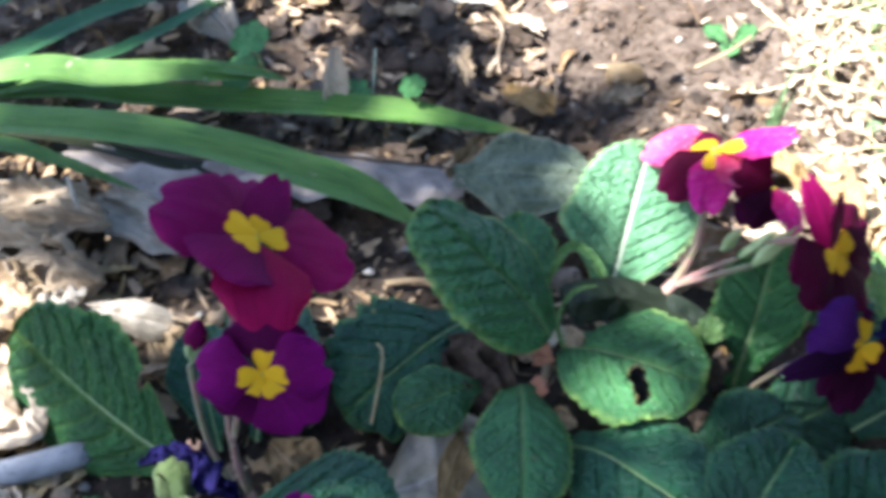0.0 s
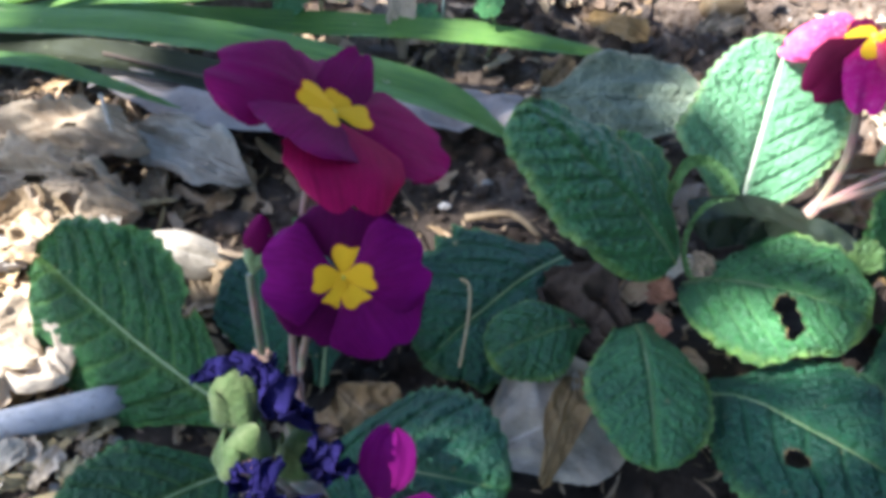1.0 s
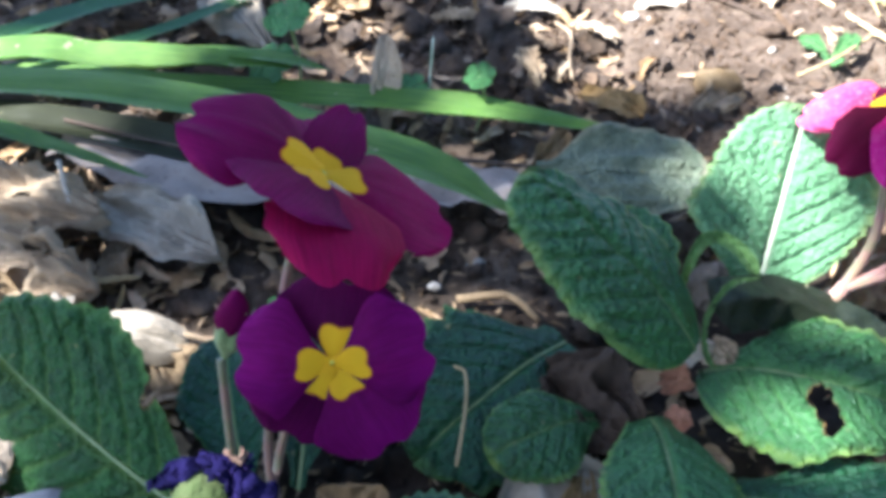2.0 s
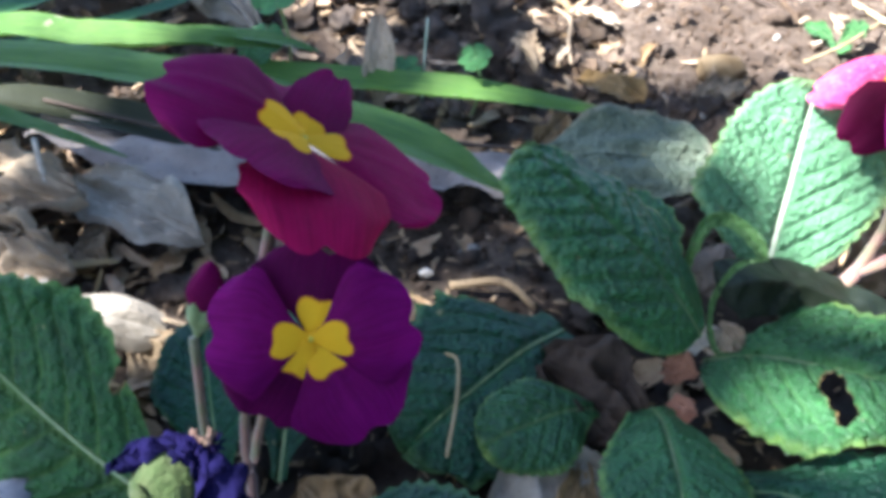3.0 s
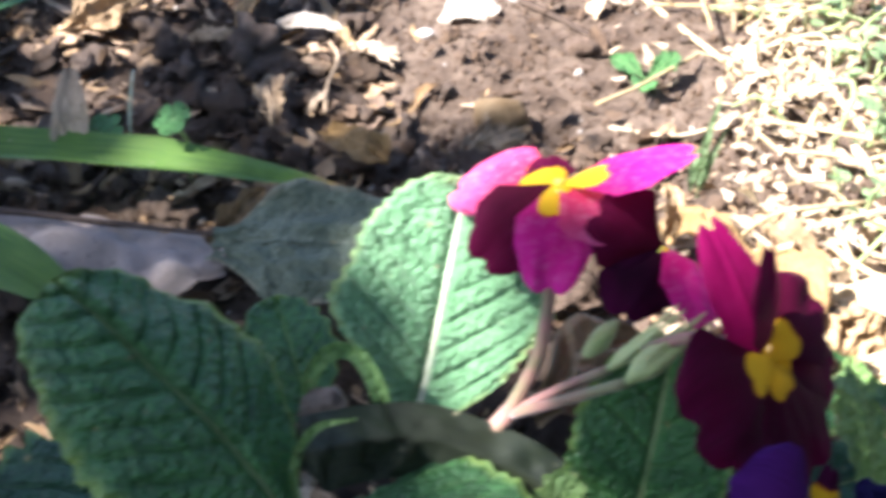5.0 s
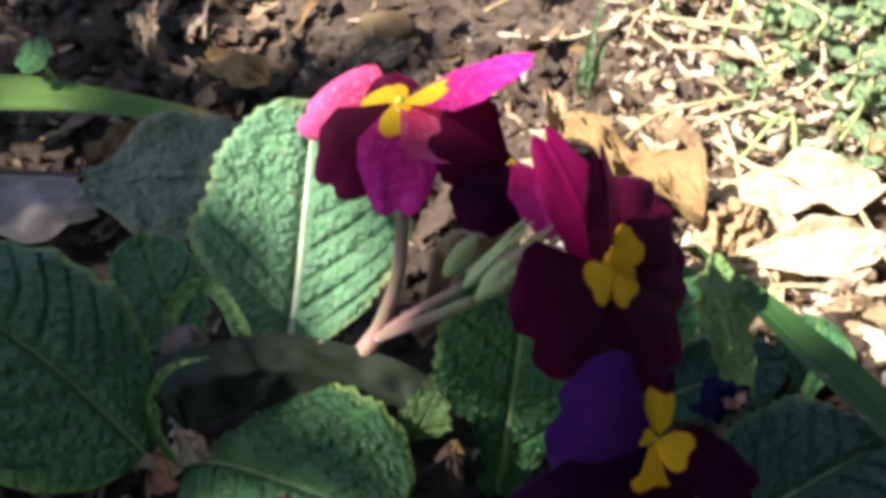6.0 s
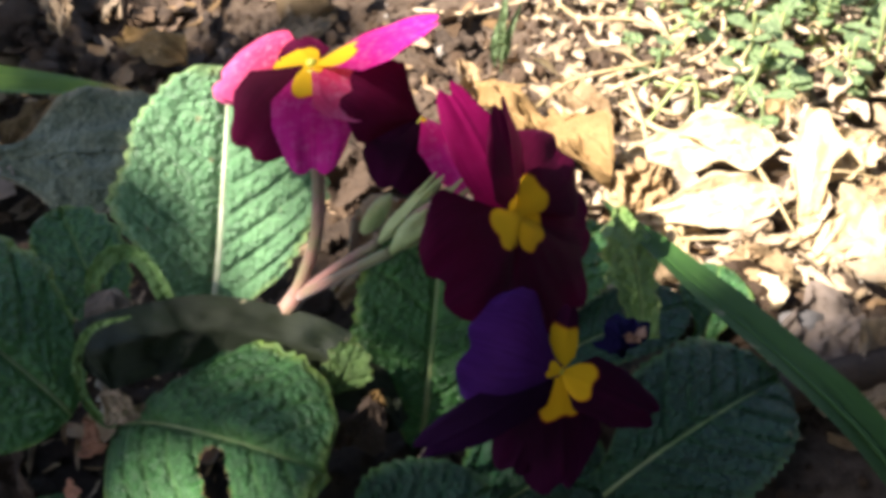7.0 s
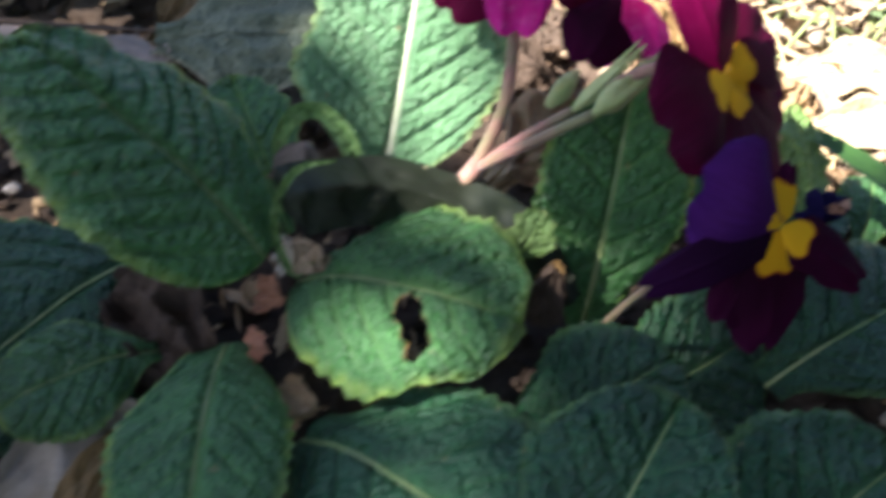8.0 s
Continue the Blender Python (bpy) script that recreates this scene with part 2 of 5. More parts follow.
TWIG = litter_material("pale_grey_bark", (0.17, 0.17, 0.175), (0.3, 0.3, 0.31), (0.06, 0.06, 0.06), 0.5, 0.0, 200)
PEBBLE = litter_material("pale_pebble", (0.3, 0.26, 0.21), (0.44, 0.4, 0.34), (0.2, 0.17, 0.13), 0.7, 0.0, 200)
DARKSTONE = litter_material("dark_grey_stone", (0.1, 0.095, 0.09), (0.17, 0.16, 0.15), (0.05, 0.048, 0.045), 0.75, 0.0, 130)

n = Nodes("garden_soil")
soil = n.mix(n.span(n.noise(28, 5, 0.65), 0.35, 0.65), (0.15, 0.106, 0.073), (0.32, 0.238, 0.168))
soil = n.mix(n.span(n.noise(240, 5, 0.7), 0.35, 0.7), soil, (0.07, 0.047, 0.031))
soil = n.mix(n.span(n.noise(900, 3, 0.7), 0.6, 0.75, 0, 0.6), soil, (0.24, 0.18, 0.13))
n.bump(n.maths("ADD", n.noise(420, 6, 0.8), n.noise(1700, 4, 0.75)), 1.0, 0.0022)
soil = n.mix(n.attr("bed_tone"), soil, n.mix(n.span(n.noise(300, 5, 0.7), 0.35, 0.7), (0.022, 0.015, 0.011), (0.055, 0.038, 0.026)))
SOIL = n.done(soil, 0.95, 0.15)

# ---- geometry helpers ----


def lattice(seed, x, y, z=0.0):
    """Smooth value noise in -1..1 at arrays of places."""
    x, y, z = np.broadcast_arrays(np.asarray(x, float), np.asarray(y, float), np.asarray(z, float))
    i, j, k = np.floor(x), np.floor(y), np.floor(z)
    fx, fy, fz = x - i, y - j, z - k
    fx, fy, fz = (f * f * (3 - 2 * f) for f in (fx, fy, fz))
    total = 0.0
    for a in (0, 1):
        for b in (0, 1):
            for c in (0, 1):
                h = np.sin((i + a) * 127.1 + (j + b) * 311.7 + (k + c) * 74.7 + seed * 19.19) * 43758.5453
                h = 2 * (h - np.floor(h)) - 1
                total = total + h * np.where(a, fx, 1 - fx) * np.where(b, fy, 1 - fy) * np.where(c, fz, 1 - fz)
    return total


def cells(seed, x, y):
    """Distance to the nearest of scattered points, one in each unit square."""
    x, y = np.asarray(x, float), np.asarray(y, float)
    i, j = np.floor(x), np.floor(y)
    best = np.full(x.shape, 9.0)
    for a in (-1, 0, 1):
        for b in (-1, 0, 1):
            h1 = np.sin((i + a) * 127.1 + (j + b) * 311.7 + seed * 7.7) * 43758.5453
            h2 = np.sin((i + a) * 269.5 + (j + b) * 183.3 + seed * 3.1) * 28001.8384
            best = np.minimum(best, np.hypot(i + a + h1 - np.floor(h1) - x, j + b + h2 - np.floor(h2) - y))
    return best


def smooth(e0, e1, v):
    t = np.clip((v - e0) / (e1 - e0), 0, 1)
    return t * t * (3 - 2 * t)


def mesh_from(name, verts, faces, material, attrs=None):
    me = bpy.data.meshes.new(name)
    me.from_pydata([tuple(v) for v in verts], [], faces)
    me.materials.append(material)
    me.polygons.foreach_set("use_smooth", [True] * len(me.polygons))
    for key, values in (attrs or {}).items():
        a = me.attributes.new(key, "FLOAT", "POINT")
        a.data.foreach_set("value", np.asarray(values, float).ravel())
    me.update()
    return me


def thing(name, label, category, group="", kind="", at=(0, 0, 0)):
    ob = new(name)
    ob.location = at
    ob.empty_display_size = 0.01
    return tagged(ob, label, category, group, kind)


def part(name, me, parent, label=""):
    ob = new(name, me)
    ob.parent = parent
    if parent.parent is None:
        ob.matrix_parent_inverse = Matrix.Translation(-parent.location)
    return tagged(ob, label)


def single(name, me, label, category, group="", kind=""):
    return tagged(new(name, me), label, category, group, kind)


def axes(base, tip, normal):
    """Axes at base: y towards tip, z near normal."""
    base, tip, normal = (np.array(v, float) for v in (base, tip, normal))
    y = tip - base
    length = np.linalg.norm(y)
    y = y / length
    z = normal - y * (normal @ y)
    z = z / np.linalg.norm(z)
    return base, np.stack([np.cross(y, z), y, z]), length


def grid_faces(rows, cols, keep=None):
    out = []
    for i in range(rows - 1):
        for j in range(cols - 1):
            if keep is None or keep[i, j]:
                a = i * cols + j
                out.append((a, a + 1, a + cols + 1, a + cols))
    return out


def leaf_mesh(name, material, base, tip, normal, half, wide=0.6, stem=0.12, arch=0.08, cup=0.1, quilt=1.0, veins=7, teeth=17, tooth=0.055, wave=0.08,
              roll=0.0, curl=0.0, point=0.0, butt=0.0, seed=0, rows=116, cols=74, holes=(), dry=0.0, twist=0.0, crumple=0.0):
    """A leaf from base to tip with veins pressed in, a toothed rim and waves. half: half its width; wide: where it is widest; roll: radians by which
    the sides roll up; butt: how far its base is rounded; curl: how far the tip curls over; holes: (across, along, size across, size along)."""
    o, ax, length = axes(base, tip, normal)
    s = np.linspace(0, 1, rows)[:, None] * np.ones((1, cols))
    c = np.linspace(-1, 1, cols)[None, :] * np.ones((rows, 1))
    low = stem + (1 - stem) * smooth(0.04, wide, s) ** 0.85
    high = np.sqrt(np.clip(1 - (np.clip(s - wide, 0, 1) / (1 - wide)) ** (2.2 - point), 0, 1))
    w = half * np.where(s < wide, low, high)
    if butt:
        w = w * np.sqrt(np.clip(1 - (1 - np.clip(s / butt, 0, 1)) ** 2.2, 0, 1))
    w = np.maximum(w, half * 0.015)
    ragged = lattice(seed + 1, s * 5, np.sign(c) * 3.0) * wave * 1.2
    saw = tooth * (np.abs((s * teeth + 0.3 * np.sign(c) + 0.6 * lattice(seed + 5, s * 4, np.sign(c))) % 1.0 - 0.5) * 2 - 0.5) * smooth(0.15, 0.4, s)
    x = c * w * (1 + (ragged + saw) * np.abs(c) ** 3)
    y = s * length + np.abs(c) ** 3 * saw * half * 0.6 * smooth(0.7, 1, s)
    phase = veins * (s - 0.62 * np.abs(x) / length * (1 + 0.5 * np.abs(c))) + 0.25 * np.sign(c) + 0.16 * lattice(seed + 2, s * 5, c * 2.5)
    near = np.abs((phase % 1.0) - 0.5) * 2
    line = np.exp(-((1 - near) / 0.1) ** 2) * smooth(0, 0.1, np.abs(c)) * smooth(1.02, 0.7, np.abs(c))
    rib = np.exp(-(x / (0.055 * half)) ** 2)
    dome = 1 - (np.clip(cells(seed + 3, np.abs(x) / half * 8.5 + 3, phase * 2.8 + 9 * (c > 0)) / 0.64, 0, 1)) ** 2
    swell = (1 - np.exp(-((1 - near) / 0.2) ** 2)) * (0.72 + 0.28 * dome) * (0.75 + 0.5 * lattice(seed + 8, s * 5, c * 2))
    fade = smooth(0.06, 0.3, s) * smooth(0, 0.12, np.abs(c)) * smooth(1.0, 0.85, np.abs(c))
    z = arch * length * 4 * s * (1 - s) + cup * w * c * c
    z = z + quilt * half * (0.06 * swell * fade - 0.05 * rib + 0.008 * lattice(seed + 4, s * 48, c * 20) * fade)
    z = z + wave * half * (0.7 * lattice(seed + 6, s * 3.5, c * 1.6) + 0.9 * lattice(seed + 7, s * 8, np.sign(c) * 2) * np.abs(c) ** 2)
    if crumple:
        for q, f in ((0, 2.2), (1, 4.5), (2, 9)):
            z = z + crumple * half / (1 + q) * (0.5 - 1.6 * np.abs(lattice(seed + 20 + q, s * f * 1.6 + 0.3 * c, c * f * 0.8)))
        x = x * (1 + 0.12 * crumple * lattice(seed + 24, s * 5, c * 2))
    if roll:
        turn = c * roll * smooth(0, 0.3, s)
        k = np.where(np.abs(turn) > 1e-4, np.sin(turn) / np.where(np.abs(turn) > 1e-4, turn, 1), 1)
        lift = np.where(np.abs(turn) > 1e-4, (1 - np.cos(turn)) / np.where(np.abs(turn) > 1e-4, turn, 1), 0)
        z = z * np.cos(turn) + np.abs(x) * np.abs(lift) * np.sign(roll)
        x = x * k
    if curl:
        a = curl * np.clip(s - 0.55, 0, 1) ** 1.5 * 3
        z = z - np.clip(s - 0.55, 0, 1) * length * np.sin(a)
        y = y - np.clip(s - 0.55, 0, 1) * length * (1 - np.cos(a))
    if twist:
        a = twist * (s - 0.2)
        x, z = x * np.cos(a) - z * np.sin(a), x * np.sin(a) + z * np.cos(a)
    p = o + x[..., None] * ax[0] + y[..., None] * ax[1] + z[..., None] * ax[2]
    keep, brown = np.ones((rows, cols), bool), np.full((rows, cols), float(dry))
    for hx, hy, rx, ry in holes:
        d = ((c - hx) / rx) ** 2 + ((s - hy) / ry) ** 2 + 0.5 * lattice(seed + 9, s * 20, c * 7)
        keep &= ~(d < 1)
        brown = np.maximum(brown, np.clip((1.15 - d) / 0.15, 0, 1))
    rim = smooth(0.86, 1.0, np.abs(c)) + smooth(0.94, 1.0, s)
    verts = p.reshape(-1, 3)
    me = mesh_from(name, verts, grid_faces(rows, cols, keep), material, {"vein": np.clip(line * 0.75 + rib, 0, 1), "rim": np.clip(rim, 0, 1), "dry": brown})
    return me, p[:, cols // 2] + 0.012 * half * ax[2], half


def tube_mesh(name, material, points, radii, sides=8, steps=6, flat=1.0):
    """A round stalk through the points, smoothly, with a radius at each."""
    pts, rad = np.array(points, float), np.array(radii, float)
    if len(pts) > 2:
        full = np.vstack([2 * pts[0] - pts[1], pts, 2 * pts[-1] - pts[-2]])
        fr = np.concatenate([[rad[0]], rad, [rad[-1]]])
        out, ro = [], []
        for i in range(1, len(full) - 2):
            for t in np.linspace(0, 1, steps, endpoint=False):
                a, b, c, d = full[i - 1:i + 3]
                out.append(0.5 * (2 * b + (c - a) * t + (2 * a - 5 * b + 4 * c - d) * t * t + (3 * b - a - 3 * c + d) * t ** 3))
                ro.append(fr[i] + (fr[i + 1] - fr[i]) * t)
        pts, rad = np.array(out + [full[-2]]), np.array(ro + [fr[-2]])
    tang = np.gradient(pts, axis=0)
    tang /= np.linalg.norm(tang, axis=1)[:, None] + 1e-12
    side = np.cross(tang, [0.13, 0.21, 0.97])
    side /= np.linalg.norm(side, axis=1)[:, None] + 1e-12
    up = np.cross(side, tang)
    ang = np.linspace(0, 2 * np.pi, sides, endpoint=False)
    ring = pts[:, None] + rad[:, None, None] * (np.cos(ang)[None, :, None] * side[:, None] + flat * np.sin(ang)[None, :, None] * up[:, None])
    faces = []
    for i in range(len(pts) - 1):
        for j in range(sides):
            a, b = i * sides + j, i * sides + (j + 1) % sides
            faces.append((a, b, b + sides, a + sides))
    faces += [tuple(range(sides))[::-1], tuple(range((len(pts) - 1) * sides, len(pts) * sides))]
    return mesh_from(name, ring.reshape(-1, 3), faces, material)


def leaf(plant, material, *args, rib=True, label="", name="leaf", rib_size=0.032, rib_material=None, **kw):
    """A leaf with its midrib, as a part of a plant."""
    me, line, half = leaf_mesh(name, material, *args, **kw)
    ob = part(name, me, plant, label)
    if rib:
        idx = np.linspace(0, int(len(line) * 0.93), 9).astype(int)
        part("midrib", tube_mesh("midrib", rib_material or MIDRIB, line[idx], np.linspace(rib_size, rib_size * 0.2, 9) * half, 6, 3, 0.6), ob, "pale raised midrib")
    return ob


def strap_mesh(name, material, points, half, fold=0.25, seed=0, tip=0.25, start=0.15, dry_tip=0.0, steps=14, cols=9, roll=0.0, crease=0.05, up=(0, 0, 1)):
    """A long strap-shaped leaf along the points, folded along its middle and pointed at its end."""
    pts = np.array(points, float)
    full = np.vstack([2 * pts[0] - pts[1], pts, 2 * pts[-1] - pts[-2]])
    out = []
    for i in range(1, len(full) - 2):
        for t in np.linspace(0, 1, steps, endpoint=False):
            a, b, c, d = full[i - 1:i + 3]
            out.append(0.5 * (2 * b + (c - a) * t + (2 * a - 5 * b + 4 * c - d) * t * t + (3 * b - a - 3 * c + d) * t ** 3))
    line = np.array(out + [pts[-1]])
    n = len(line)
    s = np.linspace(0, 1, n)
    tang = np.gradient(line, axis=0)
    tang /= np.linalg.norm(tang, axis=1)[:, None]
    side = np.cross(tang, np.array(up, float))
    side /= np.linalg.norm(side, axis=1)[:, None]
    nor = np.cross(side, tang)
    w = half * np.minimum(1, start + (1 - start) * smooth(0, 0.3, s)) * np.clip((1 - s) / tip, 0.02, 1) ** 0.62
    c = np.linspace(-1, 1, cols)
    a = roll * (s - 0.3)
    off = c[None, :] * w[:, None]
    lift = fold * (np.abs(c)[None, :] - 0.5) * w[:, None] + crease * half * (lattice(seed, s[:, None] * 12, c[None, :] * 2) + 0.7 * lattice(seed + 1, s[:, None] * 30, c[None, :] * 3))
    o2 = off * np.cos(a)[:, None] - lift * np.sin(a)[:, None]
    l2 = off * np.sin(a)[:, None] + lift * np.cos(a)[:, None]
    p = line[:, None] + o2[..., None] * side[:, None] + l2[..., None] * nor[:, None]
    one = np.ones((n, cols))
    return mesh_from(name, p.reshape(-1, 3), grid_faces(n, cols), material,
                     {"along": s[:, None] * one * len(pts), "across": one * c[None, :] + seed, "dry": smooth(1 - dry_tip, 1, s)[:, None] * one if dry_tip else 0 * one, "vein": 0 * one})


def petal_mesh(name, material, centre, out, normal, length, half, tilt=0.0, bend=0.0, cup=0.15, notch=0.12, wave=0.06, eye=0.33, seed=0):
    """A heart-shaped petal from the middle of a flower outwards. tilt lifts it towards the flower's face, bend rolls its outer part back."""
    o, ax, _ = axes(centre, np.array(centre, float) + np.array(out, float), normal)
    rows, cols = 26, 22
    s = np.linspace(0.0, 1, rows)[:, None] * np.ones((1, cols))
    c = np.linspace(-1, 1, cols)[None, :] * np.ones((rows, 1))
    w = half * (0.16 + 0.84 * smooth(0.0, 0.52, s)) * np.sqrt(np.clip(1 - (np.clip(s - 0.62, 0, 1) / 0.385) ** 2.4, 0, 1))
    w = np.maximum(w, half * 0.02)
    y = length * s * (1 - notch * np.exp(-(c / 0.35) ** 2) * s ** 4) * (1 + 0.04 * lattice(seed, c * 2.5, s * 0.5))
    x = c * w * (1 + 0.05 * lattice(seed + 1, s * 4, np.sign(c)))
    z = cup * w * c * c + wave * length * (lattice(seed + 2, s * 2.6, c * 1.8) * s + 0.6 * lattice(seed + 3, s * 2, c * 4.5) * s * s)
    a = tilt - bend * s ** 1.5
    run = np.vstack([np.zeros((1, cols)), np.cumsum(np.cos((a[1:] + a[:-1]) / 2), 0)]) / (rows - 1)
    rise = np.vstack([np.zeros((1, cols)), np.cumsum(np.sin((a[1:] + a[:-1]) / 2), 0)]) / (rows - 1)
    y = y / np.maximum(s, 1e-6)
    y2, z2 = y * run - z * np.sin(a), y * rise + z * np.cos(a)
    p = o + x[..., None] * ax[0] + y2[..., None] * ax[1] + z2[..., None] * ax[2]
    lobes = eye * (1 - 0.09 * np.exp(-(c / 0.16) ** 2)) * (1 - 0.75 * np.abs(c) ** 2)
    mark = np.clip(0.5 + (lobes - s) / (0.45 * eye + 1e-6), 0, 1)
    return mesh_from(name, p.reshape(-1, 3), grid_faces(rows, cols), material, {"along": s, "across": c + seed * 3.7, "eye": mark})


def lump(centre, size, seed, stretch=(1, 1, 1), rough=0.25, level=2):
    bm = bmesh.new()
    bmesh.ops.create_icosphere(bm, subdivisions=level, radius=1)
    v = np.array([q.co[:] for q in bm.verts])
    f = [tuple(q.index for q in face.verts) for face in bm.faces]
    bm.free()
    fine = 0.3 * rough * lattice(seed + 2, v[:, 0] * 9, v[:, 1] * 9, v[:, 2] * 9) if level > 2 else 0
    d = 1 + fine + rough * lattice(seed, v[:, 0] * 1.7 + seed, v[:, 1] * 1.7, v[:, 2] * 1.7) + rough * 0.5 * lattice(seed + 1, v[:, 0] * 4, v[:, 1] * 4, v[:, 2] * 4)
    return np.array(centre) + v * d[:, None] * size * np.array(stretch), f


def ground_height(x, y):
    """The soil's rise away from the flowers, its hollows and its clods."""
    x, y = np.asarray(x, float), np.asarray(y, float)
    near = smooth(1.2, 0.5, np.hypot(x, y - 0.2))
    z = 0.001 + 0.085 * (np.clip(y, 0, 0.6) - 0.1)
    z = z + 0.004 * lattice(11, x * 14, y * 14) + near * (0.0022 * lattice(12, x * 60, y * 60) + 0.0014 * lattice(13, x * 150, y * 150) + 0.0008 * lattice(14, x * 380, y * 380))
    # Hollow added at the front right: shape dug to hold shade.
    return z - 0.011 * smooth(1.3, 0.5, np.hypot((x - 0.095) / 0.024, (y - 0.118) / 0.02))


def bed_tone(x, y):
    """How far the soil darkens round the two primroses, with a ragged border."""
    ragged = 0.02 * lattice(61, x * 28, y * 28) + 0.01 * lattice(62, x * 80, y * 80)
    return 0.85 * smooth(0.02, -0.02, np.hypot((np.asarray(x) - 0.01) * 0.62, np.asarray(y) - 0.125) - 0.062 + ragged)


# ---- ground ----


def spread(lo, hi, step, far):
    """Places along one axis: even between lo and hi, ever wider to far on both sides."""
    mid = list(np.arange(lo, hi, step))
    outer, d = [], step
    while not outer or outer[-1] < far:
        d *= 1.3
        outer.append((outer[-1] if outer else 0) + d)
    return np.array([lo - v for v in outer[::-1]] + mid + [mid[-1] + v for v in outer])


gx, gy = spread(-0.17, 0.22, 0.0012, 60), spread(0.06, 0.36, 0.0012, 60)
GX, GY = np.meshgrid(gx, gy)
ground = single("ground", mesh_from("ground", np.stack([GX, GY, ground_height(GX, GY)], -1).reshape(-1, 3), grid_faces(len(gy), len(gx)), SOIL, {"bed_tone": bed_tone(GX, GY)}),
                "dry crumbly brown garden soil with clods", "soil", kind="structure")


def floor_at(x, y, lift=0.0):
    return (x, y, float(ground_height(x, y)) + lift)


rng = np.random.default_rng(7)


def scatter(name, material, count, box, sizes, label, category, seed, flat=1.0, rough=0.3, level=1, keep=None):
    """Many small lumps on the soil, as one thing."""
    kinds = [lump((0, 0, 0), 1, seed + 50 * q, rough=rough, level=level) for q in range(7)]
    f0 = np.array(kinds[0][1])
    verts, faces, k = [], [], 0
    for _ in range(count):
        x, y = rng.uniform(box[0], box[1]), rng.uniform(box[2], box[3])
        if keep is not None and rng.random() > keep(x, y):
            continue
        r = sizes[0] * (sizes[1] / sizes[0]) ** (rng.random() ** 2.2)
        m = np.array(Euler(rng.uniform(0, 6.3, 3)).to_matrix())
        st = np.array([1, rng.uniform(0.6, 1.0), rng.uniform(0.5, 0.9) * flat])
        v0 = kinds[rng.integers(7)][0]
        v = (v0 * st * r) @ m.T
        verts.append(v + np.array(floor_at(x, y, r * 0.25)))
        faces.append(f0 + k)
        k += len(v0)
    verts = np.vstack(verts)
    return single(name, mesh_from(name, verts, [tuple(q) for q in np.vstack(faces)], material, {"bed_tone": bed_tone(verts[:, 0], verts[:, 1])}), label, category, kind="stuff")


def bare(x, y):
    """How cloddy the soil lies: smooth in the trodden patch behind the flowers."""
    return 0.12 if (x - 0.075) ** 2 / 0.0025 + (y - 0.29) ** 2 / 0.0022 < 1 else 1.0


scatter("soil_crumbs", CRUMBS, 7000, (-0.16, 0.2, 0.085, 0.36), (0.0005, 0.003), "small dark crumbs of dry soil", "soil crumbs", 3, keep=bare)
clod_shapes = []
for q in range(9):
    v, f = lump((0, 0, 0), 1, 8 + 50 * q, (1, 0.82, 0.68), 0.75, 3)
    clod_shapes.append(mesh_from("soil_clod", v, f, CLOD, {"bed_tone": np.zeros(len(v))}))
clods = 0
while clods < 276:
    x, y = rng.uniform(-0.1, 0.12), rng.uniform(0.16, 0.36)
    if rng.random() > bare(x, y):
        continue
    r = 0.0015 * (0.0048 / 0.0015) ** (rng.random() ** 2)
    ob = single("soil_clod", clod_shapes[rng.integers(9)], "rounded clod of dry brown soil", "soil clod", "soil clods")
    ob.matrix_world = Matrix.LocRotScale(floor_at(x, y, r * 0.25), Euler((rng.uniform(-0.4, 0.4), rng.uniform(-0.4, 0.4), rng.uniform(0, 6.3))), (r, r, r))
    clods += 1
for k, (x, y, r) in enumerate([(-0.0297, 0.2916, 0.0048), (-0.0228, 0.2815, 0.0034), (-0.016, 0.2706, 0.0046), (-0.0006, 0.2775, 0.0072), (0.0085, 0.2705, 0.0045), (-0.0009, 0.2498, 0.0052), (0.0155, 0.2331, 0.003),
                               (0.0063, 0.2305, 0.0034), (-0.012, 0.258, 0.0038), (0.0125, 0.2555, 0.0036), (-0.041, 0.2745, 0.0046), (-0.055, 0.2555, 0.004)]):
    ob = single("soil_clod", clod_shapes[k % 9], "large rounded clod of dry brown soil", "soil clod", "soil clods")
    ob.matrix_world = Matrix.LocRotScale(floor_at(x, y, r * 0.45), Euler((0.3 * math.sin(k), 0.3 * math.cos(2 * k), 1.7 * k)), (r, r, r * 1.15))
scatter("soil_grit", CRUMBS, 9000, (-0.02, 0.16, 0.2, 0.35), (0.00025, 0.0011), "fine grit of crumbled soil", "soil grit", 9, level=0)
scatter("gravel", PEBBLE, 160, (-0.15, 0.2, 0.09, 0.36), (0.0005, 0.0022), "small pale bits of gravel", "gravel", 5)


